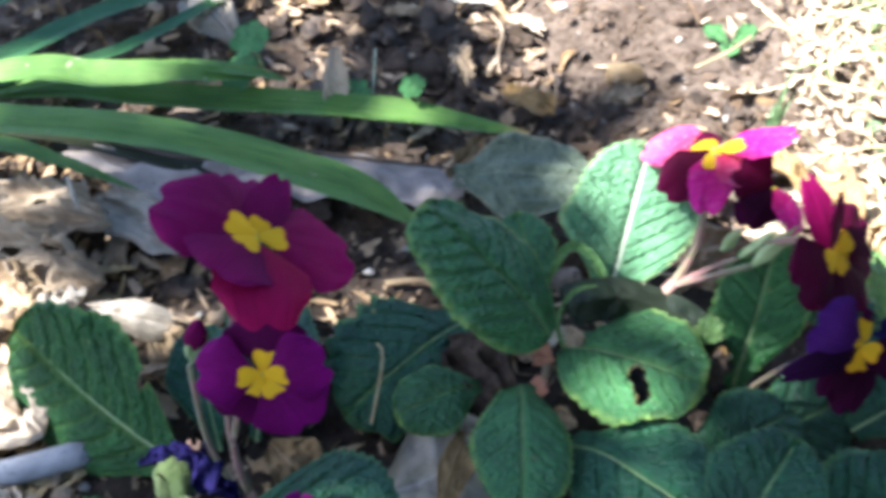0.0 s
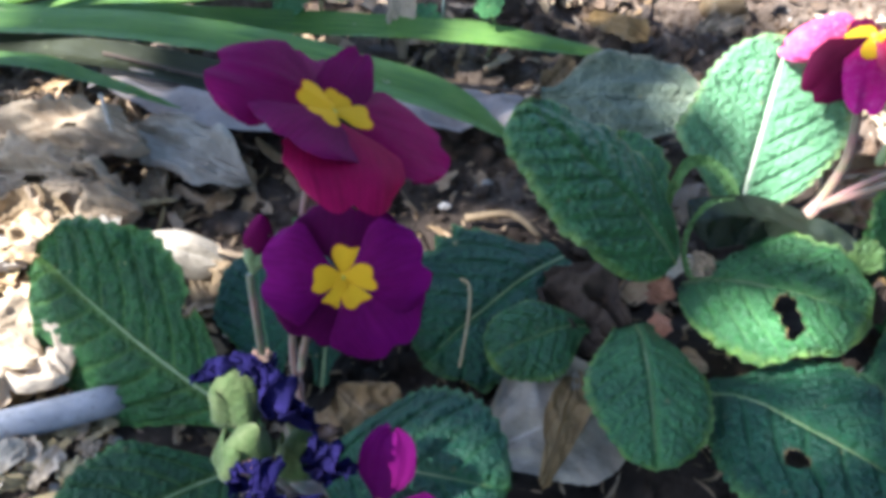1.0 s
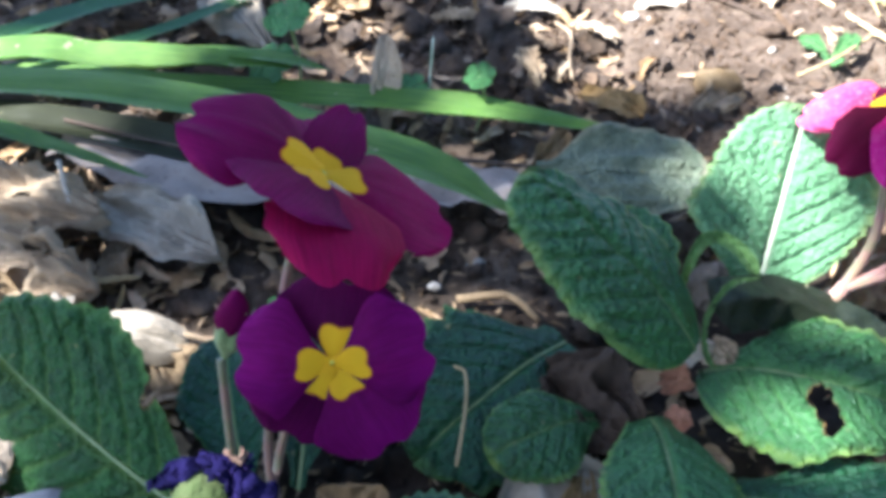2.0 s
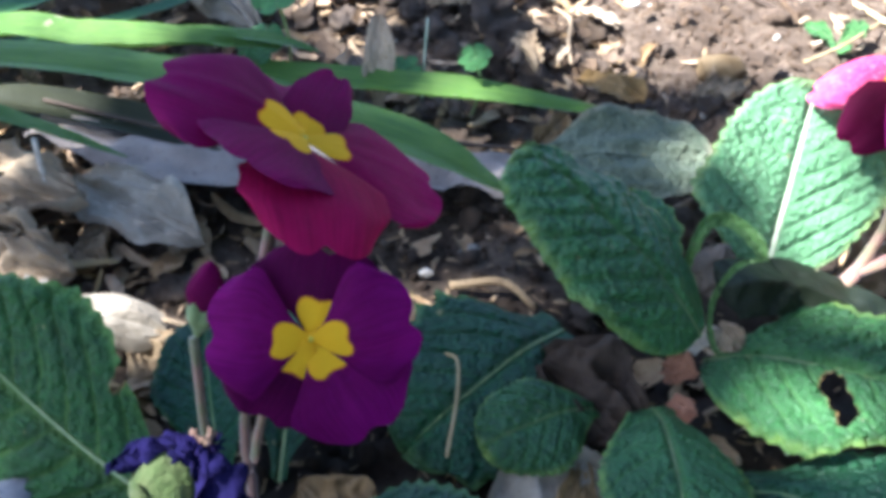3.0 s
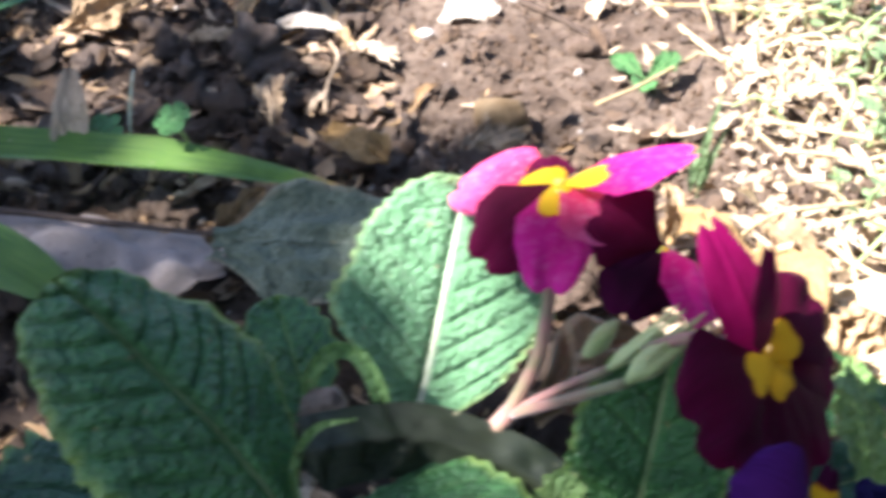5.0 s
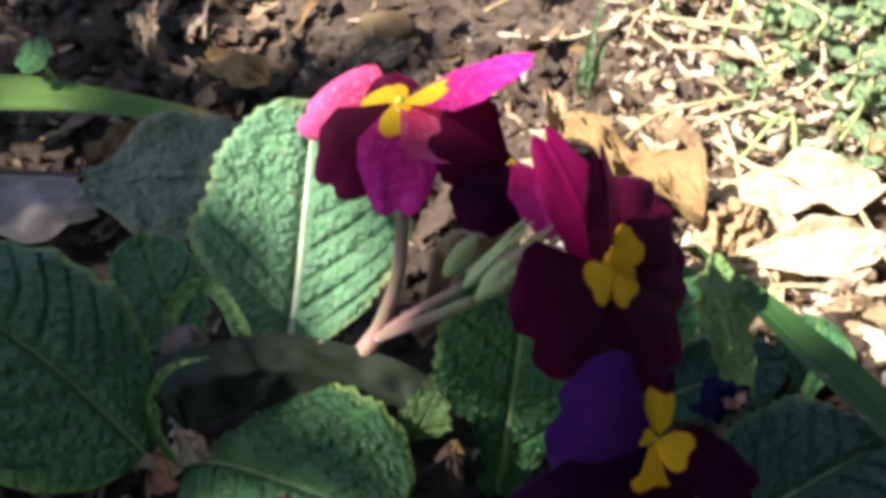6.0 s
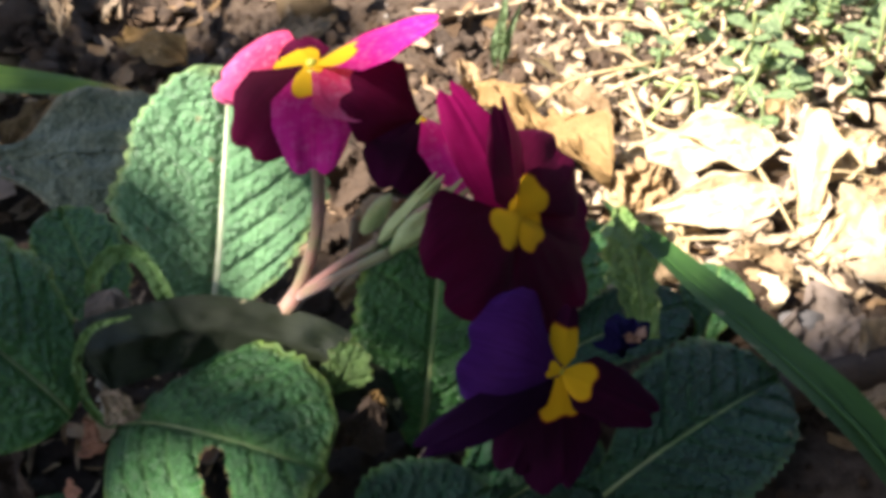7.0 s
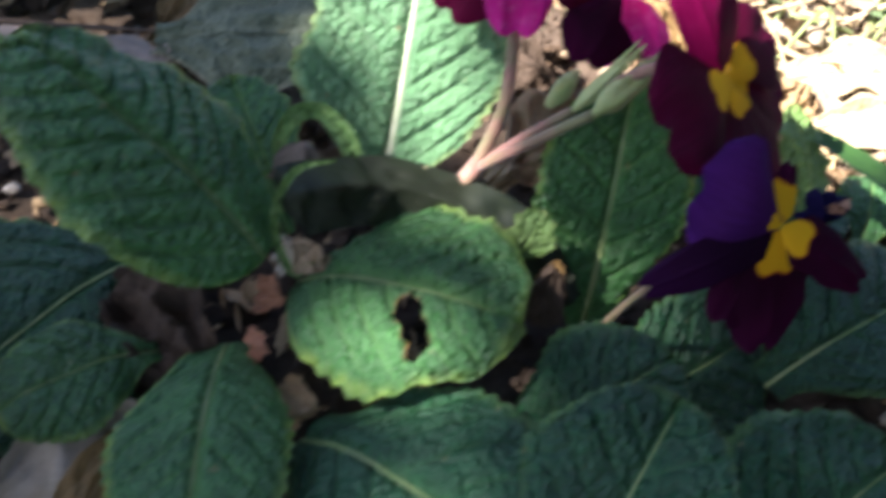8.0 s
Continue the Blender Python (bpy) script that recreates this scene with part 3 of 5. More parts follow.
def chips(name, count, box, seed, length, label, material, keep=None, lift=0.0, width=(0.12, 0.5)):
    """Curved flakes of leaf, straw and bark, as one thing."""
    r = np.random.default_rng(seed)
    verts, faces, k = [], [], 0
    for _ in range(count):
        x, y = r.uniform(box[0], box[1]), r.uniform(box[2], box[3])
        if keep is not None and r.random() > keep(x, y):
            continue
        ln = length[0] * (length[1] / length[0]) ** (r.random() ** 1.6)
        wd = ln * r.uniform(*width)
        a, b = np.meshgrid(np.linspace(-1, 1, 5), np.linspace(-1, 1, 4))
        px, py = a * ln / 2 * (1 + 0.25 * r.uniform(-1, 1, a.shape)), b * wd / 2 * (1 - r.uniform(0.2, 0.9) * a * a) * (1 + 0.55 * r.uniform(-1, 1, a.shape))
        pz = r.uniform(-0.35, 0.35) * a * a * ln * 0.5 + r.uniform(-0.6, 0.6) * b * b * wd * 0.6 + r.uniform(-0.08, 0.08, a.shape) * wd
        m = np.array(Euler((r.normal(0, 0.35), r.normal(0, 0.3), r.uniform(0, 6.3))).to_matrix())
        p = np.stack([px, py, pz], -1).reshape(-1, 3) @ m.T + np.array(floor_at(x, y, 0.0006 + wd * 0.2 + lift * r.random()))
        verts.append(p)
        faces += [tuple(q + k for q in f) for f in grid_faces(4, 5)]
        k += 20
    return single(name, mesh_from(name, np.vstack(verts), faces, material), label, "leaf litter", kind="stuff")


chips("leaf_litter", 1500, (-0.16, 0.2, 0.09, 0.36), 21, (0.002, 0.011), "crumbled brown leaf bits and wood chips on soil", CHIPS, keep=bare)
chips("leaf_scraps", 420, (-0.14, 0.06, 0.2, 0.35), 24, (0.004, 0.014), "light brown flakes of dead leaf on the soil", CHIPS, keep=bare, lift=0.003)
chips("broken_leaves", 260, (-0.14, -0.045, 0.12, 0.205), 25, (0.005, 0.016), "broken tan leaf pieces beside the primrose", CHIPS, lift=0.004)
chips("straw_litter", 3000, (0.085, 0.2, 0.155, 0.34), 22, (0.0016, 0.0095), "bleached straw and leaf bits lying in sunlight", STRAWBITS, keep=lambda x, y: 0.12 if x < 0.108 + 0.3 * max(0, y - 0.25) and y > 0.21 else 1.0, lift=0.005, width=(0.12, 0.6))
chips("dry_stalks", 260, (0.1, 0.2, 0.155, 0.34), 28, (0.008, 0.026), "thin bleached stalks lying over the litter", STRAW, keep=lambda x, y: 0.15 if x < 0.112 + 0.3 * max(0, y - 0.25) and y > 0.21 else 1.0, lift=0.007, width=(0.025, 0.07))
chips("dark_scraps", 900, (-0.13, 0.1, 0.185, 0.345), 27, (0.003, 0.011), "dark brown broken leaf and bark bits on soil", DARKCHIPS, keep=bare, lift=0.002, width=(0.25, 0.75))
chips("humus_bits", 600, (-0.07, 0.05, 0.1, 0.185), 26, (0.0015, 0.008), "thin brown fibres and leaf crumbs on dark soil", CHIPS, width=(0.06, 0.3))
chips("straw_scraps", 420, (-0.14, -0.07, 0.095, 0.17), 23, (0.004, 0.016), "bleached leaf scraps beside the primrose", STRAW, lift=0.003)

# ---- the primrose with crimson and violet flowers ----
crimson = thing("primrose_plant", "primrose with crimson and violet yellow-eyed flowers in soil", "primrose", "primroses", at=floor_at(-0.032, 0.104))
leaf(crimson, LEAF_DEEP, (-0.044, 0.106, 0.012), (-0.089, 0.136, 0.0235), (-0.43, -0.71, 0.55), 0.0182, wide=0.6, arch=0.05, cup=-0.1, veins=9, seed=1, quilt=1.5, holes=[(1.0, 0.37, 0.2, 0.02)], rib_size=0.038)
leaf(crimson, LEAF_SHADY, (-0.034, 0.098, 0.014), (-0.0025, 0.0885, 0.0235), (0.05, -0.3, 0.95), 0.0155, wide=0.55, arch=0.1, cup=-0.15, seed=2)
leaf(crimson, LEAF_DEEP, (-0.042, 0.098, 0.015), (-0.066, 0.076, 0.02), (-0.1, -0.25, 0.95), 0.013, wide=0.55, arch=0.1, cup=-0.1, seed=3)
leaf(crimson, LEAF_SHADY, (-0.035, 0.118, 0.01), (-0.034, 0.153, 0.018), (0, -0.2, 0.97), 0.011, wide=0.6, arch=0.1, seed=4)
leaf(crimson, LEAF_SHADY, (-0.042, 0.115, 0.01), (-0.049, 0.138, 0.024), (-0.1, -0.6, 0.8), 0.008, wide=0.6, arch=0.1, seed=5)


def bloom_petal(material, base, tip, normal, half, eye=0.0, arch=0.06, cup=-0.16, notch=0.1, wave=0.05, seed=0, rise=0.0):
    """A heart-shaped petal that opens like a wedge from the eye of its flower to its tip. eye: how far the yellow reaches from the base, rise: how far its foot stands over its neighbours, in metres."""
    o, ax, length = axes(base, tip, normal)
    rows, cols = 34, 27
    s = np.linspace(0, 1, rows)[:, None] * np.ones((1, cols))
    c = np.linspace(-1, 1, cols)[None, :] * np.ones((rows, 1))
    opening = np.clip(np.maximum(0.1 + 0.9 * smooth(0, 0.6, s), 0.95 * s * length / half), 0, 1)
    w = half * opening * (1 - 0.14 * smooth(0.72, 1, s))
    top = 0.42 * (1 - np.sqrt(np.clip(1 - c * c, 0, 1))) + notch * np.exp(-(c / 0.2) ** 2) + 0.016 * lattice(seed, c * 3.5, 0.5)
    y = length * s * (1 - top * s ** 2.4)
    x = c * w * (1 + 0.05 * lattice(seed + 1, s * 4, np.sign(c)) + 0.02 * lattice(seed + 4, s * 11, np.sign(c)))
    z = arch * length * 4 * s * (1 - s) + cup * w * c * c
    z = z + wave * min(length, 2 * half) * (lattice(seed + 2, s * 2.6, c * 1.8) * s + 0.5 * lattice(seed + 3, s * 2.5, c * 4.5) * s * s) + 0.02 * length * s * np.exp(-(c / 0.08) ** 2)
    if rise:
        z = z + rise * np.exp(-(y / (1.15 * eye)) ** 4) * np.exp(-(x / (0.62 * eye)) ** 4)
    p = o + x[..., None] * ax[0] + y[..., None] * ax[1] + z[..., None] * ax[2]
    mark = 0 * s
    if eye:
        turn = x / np.maximum(0.73 * y, 1e-6)
        lobe = eye * (1 - 0.13 * np.exp(-(turn / 0.3) ** 2) - 0.22 * np.clip(np.abs(turn), 0, 1.5) ** 3)
        mark = np.clip(0.5 + (lobe - np.hypot(x, y)) / (0.45 * eye), 0, 1)
    return mesh_from("petal", p.reshape(-1, 3), grid_faces(rows, cols), material, {"along": s, "across": c + seed * 3.7, "eye": mark})


def flower(plant, centre, face, size, petals, label, eye, seed=0, rise=0.0):
    """A primrose flower: its throat, its stigma and its petals, each (tip, half width, material, the way it faces or None for the flower's own, arch, reach of the yellow as a share of eye)."""
    nz = np.array(face, float) / np.linalg.norm(face)
    c = np.array(centre, float)
    throat = [c - nz * size * 0.45, c - nz * size * 0.12, c - nz * size * 0.01]
    head = part("flower", tube_mesh("flower", EYE_GREEN, throat, [size * 0.06, size * 0.07, size * 0.08], 10, 3), plant, label)
    for i, (tip, half, material, way, arch, reach) in enumerate(petals):
        base = c + nz * size * 0.016 * i
        part("petal", bloom_petal(material, base, tip, way or tuple(nz), half, eye * reach, arch, seed=seed * 7 + i, rise=0.0 if i else rise), head)
    part("stigma", mesh_from("stigma", *lump(c + nz * size * 0.03, size * 0.06, seed, level=1), EYE_GREEN), head, "green stigma")
    return head


F1, F2 = (-0.0297, 0.1241, 0.0634), (-0.0263, 0.1043, 0.0504)
flower(crimson, F1, (0.46, 0.2, 0.86), 0.018, [
    ((-0.0237, 0.1032, 0.062), 0.0086, CRIMSON_BACKLIT, (0.4, -0.1, 0.9), 0.1, 0.4), ((-0.035, 0.1435, 0.0625), 0.0085, CRIMSON, (0.4, 0.05, 0.9), 0.03, 1.0), ((-0.0264, 0.1408, 0.0652), 0.0042, CRIMSON, (0.5, -0.2, 0.85), 0.02, 0.8),
    ((-0.0127, 0.1308, 0.0532), 0.0106, ROSEWINE, (0.5, 0.06, 0.86), 0.07, 1.05), ((-0.0332, 0.1094, 0.0697), 0.0088, CRIMSON, (0.46, 0.3, 0.84), 0.03, 0.95), ((-0.0468, 0.1262, 0.0716), 0.0106, CRIMSON, (0.34, -0.06, 0.93), 0.08, 1.0)],
       "crimson flower with yellow eye", 0.0062, 1)
flower(crimson, F2, (0.09, -0.97, 0.235), 0.012, [
    ((-0.0326, 0.1026, 0.0376), 0.0084, VIOLET_SHADY, (0, -0.97, 0.1), 0.05, 1.05), ((-0.0242, 0.1086, 0.06), 0.0082, VIOLET_SHADY, None, 0.06, 1.0), ((-0.0186, 0.1006, 0.0387), 0.0078, VIOLET, (0.1, -0.9, 0.45), 0.1, 1.0),
    ((-0.0376, 0.102, 0.0522), 0.0079, VIOLET, (-0.25, -0.9, 0.3), 0.13, 0.95), ((-0.0142, 0.1045, 0.0533), 0.008, VIOLET, (0.35, -0.88, 0.25), 0.13, 1.0)],
       "violet flower with yellow eye", 0.005, 2, rise=0.0013)
part("stalk", tube_mesh("stalk", STALK, [(-0.034, 0.106, 0.004), (-0.037, 0.11, 0.025), (-0.035, 0.117, 0.045), (-0.0325, 0.1235, 0.058)], [0.0008, 0.0007, 0.0006, 0.0008]), crimson)
part("stalk", tube_mesh("stalk", STALK, [(-0.033, 0.104, 0.004), (-0.036, 0.107, 0.02), (-0.033, 0.11, 0.036), (-0.028, 0.1085, 0.046)], [0.0008, 0.0007, 0.0006, 0.0008]), crimson)


def calyx_mesh(name, base, tip, radius, seed=0, teeth=5, flare=1.2, material=CALYX):
    """A ribbed green cup with five points."""
    o, ax, length = axes(base, tip, (0.3, 0.9, 0.2))
    rows, cols = 12, 40
    s = np.linspace(0, 1, rows)[:, None] * np.ones((1, cols))
    a = np.linspace(0, 2 * np.pi, cols)[None, :] * np.ones((rows, 1))
    r = radius * (0.25 + 0.75 * smooth(0, 0.35, s)) * (1 + (flare - 1) * s) * (1 + 0.13 * np.cos(teeth * a) * smooth(0.1, 0.4, s))
    y = length * s * (0.82 + 0.18 * np.cos(teeth * a) * smooth(0.4, 1, s)) + length * 0.02 * lattice(seed, s * 5, a)
    p = o + (r * np.cos(a))[..., None] * ax[0] + y[..., None] * ax[1] + (r * np.sin(a))[..., None] * ax[2]
    return mesh_from(name, p.reshape(-1, 3), grid_faces(rows, cols), material)


def bud_mesh(name, material, base, tip, radius, seed=0):
    o, ax, length = axes(base, tip, (0.3, 0.9, 0.2))
    rows, cols = 14, 20
    s = np.linspace(0, 1, rows)[:, None] * np.ones((1, cols))
    a = np.linspace(0, 2 * np.pi, cols)[None, :] * np.ones((rows, 1))
    r = radius * np.sin(np.pi * np.clip(s * 0.93 + 0.06, 0, 1)) ** 0.7 * (1 + 0.1 * np.cos(3 * a + 5 * s))
    p = o + (r * np.cos(a))[..., None] * ax[0] + (s * length)[..., None] * ax[1] + (r * np.sin(a))[..., None] * ax[2]
    return mesh_from(name, p.reshape(-1, 3), grid_faces(rows, cols), material, {"along": s, "across": a, "eye": 0 * s})


def crumpled_mesh(name, material, base, tip, normal, half, seed):
    """A withered, twisted petal."""
    o, ax, length = axes(base, tip, normal)
    rows, cols = 26, 18
    s = np.linspace(0, 1, rows)[:, None] * np.ones((1, cols))
    c = np.linspace(-1, 1, cols)[None, :] * np.ones((rows, 1))
    w = half * (0.3 + 0.7 * np.sin(np.pi * np.clip(s, 0, 0.95)))
    t = 2.2 * s + 1.6 * c + 1.5 * lattice(seed, s * 3, c * 2)
    x = w * np.sin(t) * 0.8 + half * 0.3 * lattice(seed + 1, s * 6, c * 4)
    y = s * length + half * 0.3 * lattice(seed + 2, s * 6, c * 4)
    z = w * np.cos(t) * 0.5 + half * 0.4 * lattice(seed + 3, s * 5, c * 5)
    p = o + x[..., None] * ax[0] + y[..., None] * ax[1] + z[..., None] * ax[2]
    return mesh_from(name, p.reshape(-1, 3), grid_faces(rows, cols), material)


bud_stem = part("bud", bud_mesh("bud", CRIMSON, (-0.041, 0.1125, 0.046), (-0.0393, 0.1142, 0.0528), 0.0021, 3), crimson, "closed crimson bud")
part("calyx", calyx_mesh("calyx", (-0.0415, 0.1115, 0.0435), (-0.0396, 0.1143, 0.05), 0.0017, 3, material=CALYX_SHADY), bud_stem, "hairy green calyx")
part("stalk", tube_mesh("stalk", STALK, [(-0.036, 0.105, 0.006), (-0.041, 0.108, 0.024), (-0.0418, 0.111, 0.0435)], [0.0007, 0.0006, 0.0006]), crimson)

# withered heads: (pod base, pod tip, pod radius, petals, dried tip)
for k, (cb, ct, cr, petals, dried) in enumerate([
        ((-0.0388, 0.086, 0.041), (-0.0384, 0.0885, 0.0497), 0.0036, [((-0.0362, 0.0912, 0.0492), (-0.044, 0.0895, 0.0462), 0.002), ((-0.0375, 0.0905, 0.0485), (-0.0335, 0.0915, 0.0495), 0.0026), ((-0.0358, 0.0895, 0.0498), (-0.0278, 0.0882, 0.0405), 0.0034)], (-0.035, 0.0893, 0.0508)),
        ((-0.0385, 0.0795, 0.0375), (-0.035, 0.0825, 0.0445), 0.0034, [((-0.0345, 0.0805, 0.0415), (-0.0375, 0.0775, 0.039), 0.0024), ((-0.034, 0.0805, 0.0415), (-0.0285, 0.0765, 0.0395), 0.003), ((-0.0345, 0.0785, 0.0395), (-0.0315, 0.074, 0.037), 0.0032)], (-0.036, 0.0785, 0.0418)),
        ((-0.0325, 0.0845, 0.031), (-0.0305, 0.0872, 0.0385), 0.0026, [((-0.029, 0.088, 0.0365), (-0.0265, 0.0845, 0.0325), 0.0026), ((-0.0275, 0.0875, 0.035), (-0.0235, 0.086, 0.0335), 0.0024)], (-0.0276, 0.089, 0.0358))]):
    pod = part("withered_flower", bud_mesh("withered_flower", POD, cb, ct, cr * 0.95, k + 5), crimson, "spent flower with swollen hairy green pod")
    part("calyx", calyx_mesh("calyx", tuple(np.array(cb) - 0.1 * (np.array(ct) - cb)), tuple(np.array(cb) + 0.75 * (np.array(ct) - cb)), cr * 1.0, k + 25, flare=1.0, material=POD), pod, "grey-green calyx lobes round the pod")
    for q, (pb, pt, ph) in enumerate(petals):
        part("petal", crumpled_mesh("petal", WITHERED, tuple(np.array(pb) + (0, -0.0025, 0.001)), tuple(np.array(pt) + (0, -0.0025, 0.001)), (0.1, -0.7, 0.6), ph * 1.15, 40 + 5 * k + q), pod, "shrivelled dark blue petal")
    tb = np.array(dried)
    part("petal_tip", crumpled_mesh("petal_tip", WITHERED_TIP, tb - (0.0012, 0, 0.0016), tb + (0.0008, -0.0006, 0.001), (0, -0.7, 0.6), 0.0014, 60 + k), pod, "dried pinkish brown petal tip")
    part("stalk", tube_mesh("stalk", STALK, [(-0.033, 0.101, 0.004), (0.5 * cb[0] - 0.017, 0.5 * cb[1] + 0.049, 0.018), cb], [0.0011, 0.001, 0.0009]), crimson)
low_bud = part("flower", tube_mesh("flower", EYE_GREEN, [(-0.0218, 0.0825, 0.022), (-0.021, 0.0833, 0.026)], [0.0008, 0.0009]), crimson, "half-hidden violet flower")
part("petal", petal_mesh("petal", VIOLET, (-0.0208, 0.0835, 0.0255), (0.14, 0.45, 0.75), (0.1, -0.8, 0.5), 0.0125, 0.004, 0.1, 0.1, seed=71, eye=0.1), low_bud)
part("petal", petal_mesh("petal", VIOLET, (-0.0208, 0.0835, 0.0255), (0.9, -0.5, -0.25), (0.1, -0.8, 0.5), 0.0105, 0.006, 0.1, 0.2, seed=72), low_bud)
part("petal", petal_mesh("petal", CRIMSON, (-0.0208, 0.0835, 0.0255), (-0.3, -0.5, -0.6), (0.1, -0.8, 0.5), 0.0105, 0.006, 0.1, 0.2, seed=73), low_bud)
part("stalk", tube_mesh("stalk", STALK, [(-0.032, 0.1, 0.005), (-0.026, 0.09, 0.014), (-0.0218, 0.0825, 0.022)], [0.001, 0.0009, 0.0008]), crimson)

# ---- the primrose with magenta and maroon flowers ----
magenta = thing("primrose_plant", "primrose with magenta and maroon yellow-eyed flowers and chewed leaves", "primrose", "primroses", at=floor_at(0.034, 0.138))
leaf(magenta, LEAF, (0.0285, 0.1352, 0.026), (-0.0013, 0.1525, 0.0473), (0.5, -0.3, 0.82), 0.0136, wide=0.45, stem=0.72, butt=0.25, arch=0.1, cup=-0.25, veins=9, teeth=12, seed=11, wave=0.1, quilt=1.6, rib_size=0.025)
leaf(magenta, LEAF, (0.03, 0.155, 0.012), (0.0215, 0.1735, 0.0285), (0.2, -0.5, 0.8), 0.0065, wide=0.65, tooth=0.16, teeth=7, seed=12)
leaf(magenta, LEAF_MINT, (0.0435, 0.1532, 0.0205), (0.0503, 0.1708, 0.0525), (-0.26, -0.74, 0.58), 0.0152, wide=0.48, stem=0.3, arch=-0.03, cup=0.12, veins=9, seed=13, rib_size=0.05, quilt=1.05, rib_material=MIDRIB_PALE)
leaf(magenta, LEAF, (0.0317, 0.1407, 0.0165), (0.0593, 0.1227, 0.0259), (-0.25, -0.1, 0.95), 0.0147, wide=0.5, stem=0.65, butt=0.3, arch=0.12, cup=-0.15, veins=8, teeth=11, seed=14, quilt=1.3, rib_size=0.025, holes=[(0.28, 0.62, 0.13, 0.05), (0.42, 0.67, 0.12, 0.045), (0.58, 0.71, 0.14, 0.04), (-0.95, 0.05, 0.75, 0.24)])
leaf(magenta, LEAF, (0.0225, 0.1325, 0.013), (0.021, 0.0965, 0.018), (0.0, 0.1, 1), 0.0102, wide=0.5, stem=0.4, arch=0.12, cup=-0.2, seed=15)
leaf(magenta, LEAF, (0.0134, 0.1325, 0.0125), (-0.005, 0.123, 0.0125), (0, -0.25, 0.95), 0.0085, wide=0.55, stem=0.2, arch=0.15, cup=-0.15, seed=16)
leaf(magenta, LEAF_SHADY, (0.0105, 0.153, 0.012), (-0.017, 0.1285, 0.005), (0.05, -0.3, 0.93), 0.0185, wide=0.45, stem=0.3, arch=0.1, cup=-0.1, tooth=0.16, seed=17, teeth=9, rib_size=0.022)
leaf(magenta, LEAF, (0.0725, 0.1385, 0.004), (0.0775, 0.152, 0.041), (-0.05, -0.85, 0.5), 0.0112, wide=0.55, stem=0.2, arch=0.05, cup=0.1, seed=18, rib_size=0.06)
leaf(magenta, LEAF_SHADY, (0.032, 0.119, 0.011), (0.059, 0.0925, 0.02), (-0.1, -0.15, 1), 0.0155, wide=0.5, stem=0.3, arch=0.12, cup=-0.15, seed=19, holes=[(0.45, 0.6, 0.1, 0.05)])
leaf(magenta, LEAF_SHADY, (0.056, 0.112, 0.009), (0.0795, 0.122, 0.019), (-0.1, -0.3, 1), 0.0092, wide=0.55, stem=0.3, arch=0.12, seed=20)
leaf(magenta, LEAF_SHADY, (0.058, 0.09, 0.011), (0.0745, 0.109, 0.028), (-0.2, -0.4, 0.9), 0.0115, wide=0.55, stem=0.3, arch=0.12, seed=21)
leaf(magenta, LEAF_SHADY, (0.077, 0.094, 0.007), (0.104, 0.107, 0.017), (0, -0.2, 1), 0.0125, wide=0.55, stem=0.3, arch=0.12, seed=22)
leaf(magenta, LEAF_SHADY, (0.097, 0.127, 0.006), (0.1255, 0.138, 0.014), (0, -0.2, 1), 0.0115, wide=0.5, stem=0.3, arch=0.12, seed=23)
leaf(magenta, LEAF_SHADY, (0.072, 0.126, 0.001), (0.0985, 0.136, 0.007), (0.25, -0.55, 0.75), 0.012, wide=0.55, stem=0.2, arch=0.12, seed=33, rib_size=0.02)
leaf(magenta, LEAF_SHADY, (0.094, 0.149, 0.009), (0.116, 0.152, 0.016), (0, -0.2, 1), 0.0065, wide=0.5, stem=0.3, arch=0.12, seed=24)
leaf(magenta, LEAF, (0.093, 0.153, 0.013), (0.105, 0.166, 0.022), (-0.1, -0.4, 0.9), 0.006, wide=0.55, stem=0.3, arch=0.1, tooth=0.14, seed=25)
leaf(magenta, LEAF, (0.118, 0.148, 0.012), (0.124, 0.16, 0.016), (0, -0.3, 0.95), 0.0055, wide=0.5, stem=0.3, arch=0.12, seed=26)
leaf(magenta, LEAF_PALE, (0.1055, 0.1425, 0.02), (0.1045, 0.1585, 0.0315), (0.1, -0.6, 0.8), 0.0036, wide=0.5, stem=0.5, arch=0.08, tooth=0.4, teeth=5, wave=0.25, seed=27)
part("leaf", strap_mesh("leaf", LEAF_PALE, [(0.0296, 0.1535, 0.024), (0.0298, 0.1525, 0.0305), (0.0318, 0.1545, 0.0338), (0.035, 0.1555, 0.0342), (0.0378, 0.1525, 0.0338), (0.0398, 0.1488, 0.0318), (0.0402, 0.148, 0.0262)], 0.0012, fold=0.5, seed=28, tip=0.2, start=0.6, crease=0.3, up=(0.1, -0.9, 0.4)), magenta, "small pale leaf curled into a ring")
leaf(magenta, LEAF_PALE, (0.061, 0.138, 0.021), (0.0645, 0.14, 0.0285), (0, -0.7, 0.6), 0.0032, wide=0.5, tooth=0.25, teeth=5, seed=29, rib=False)

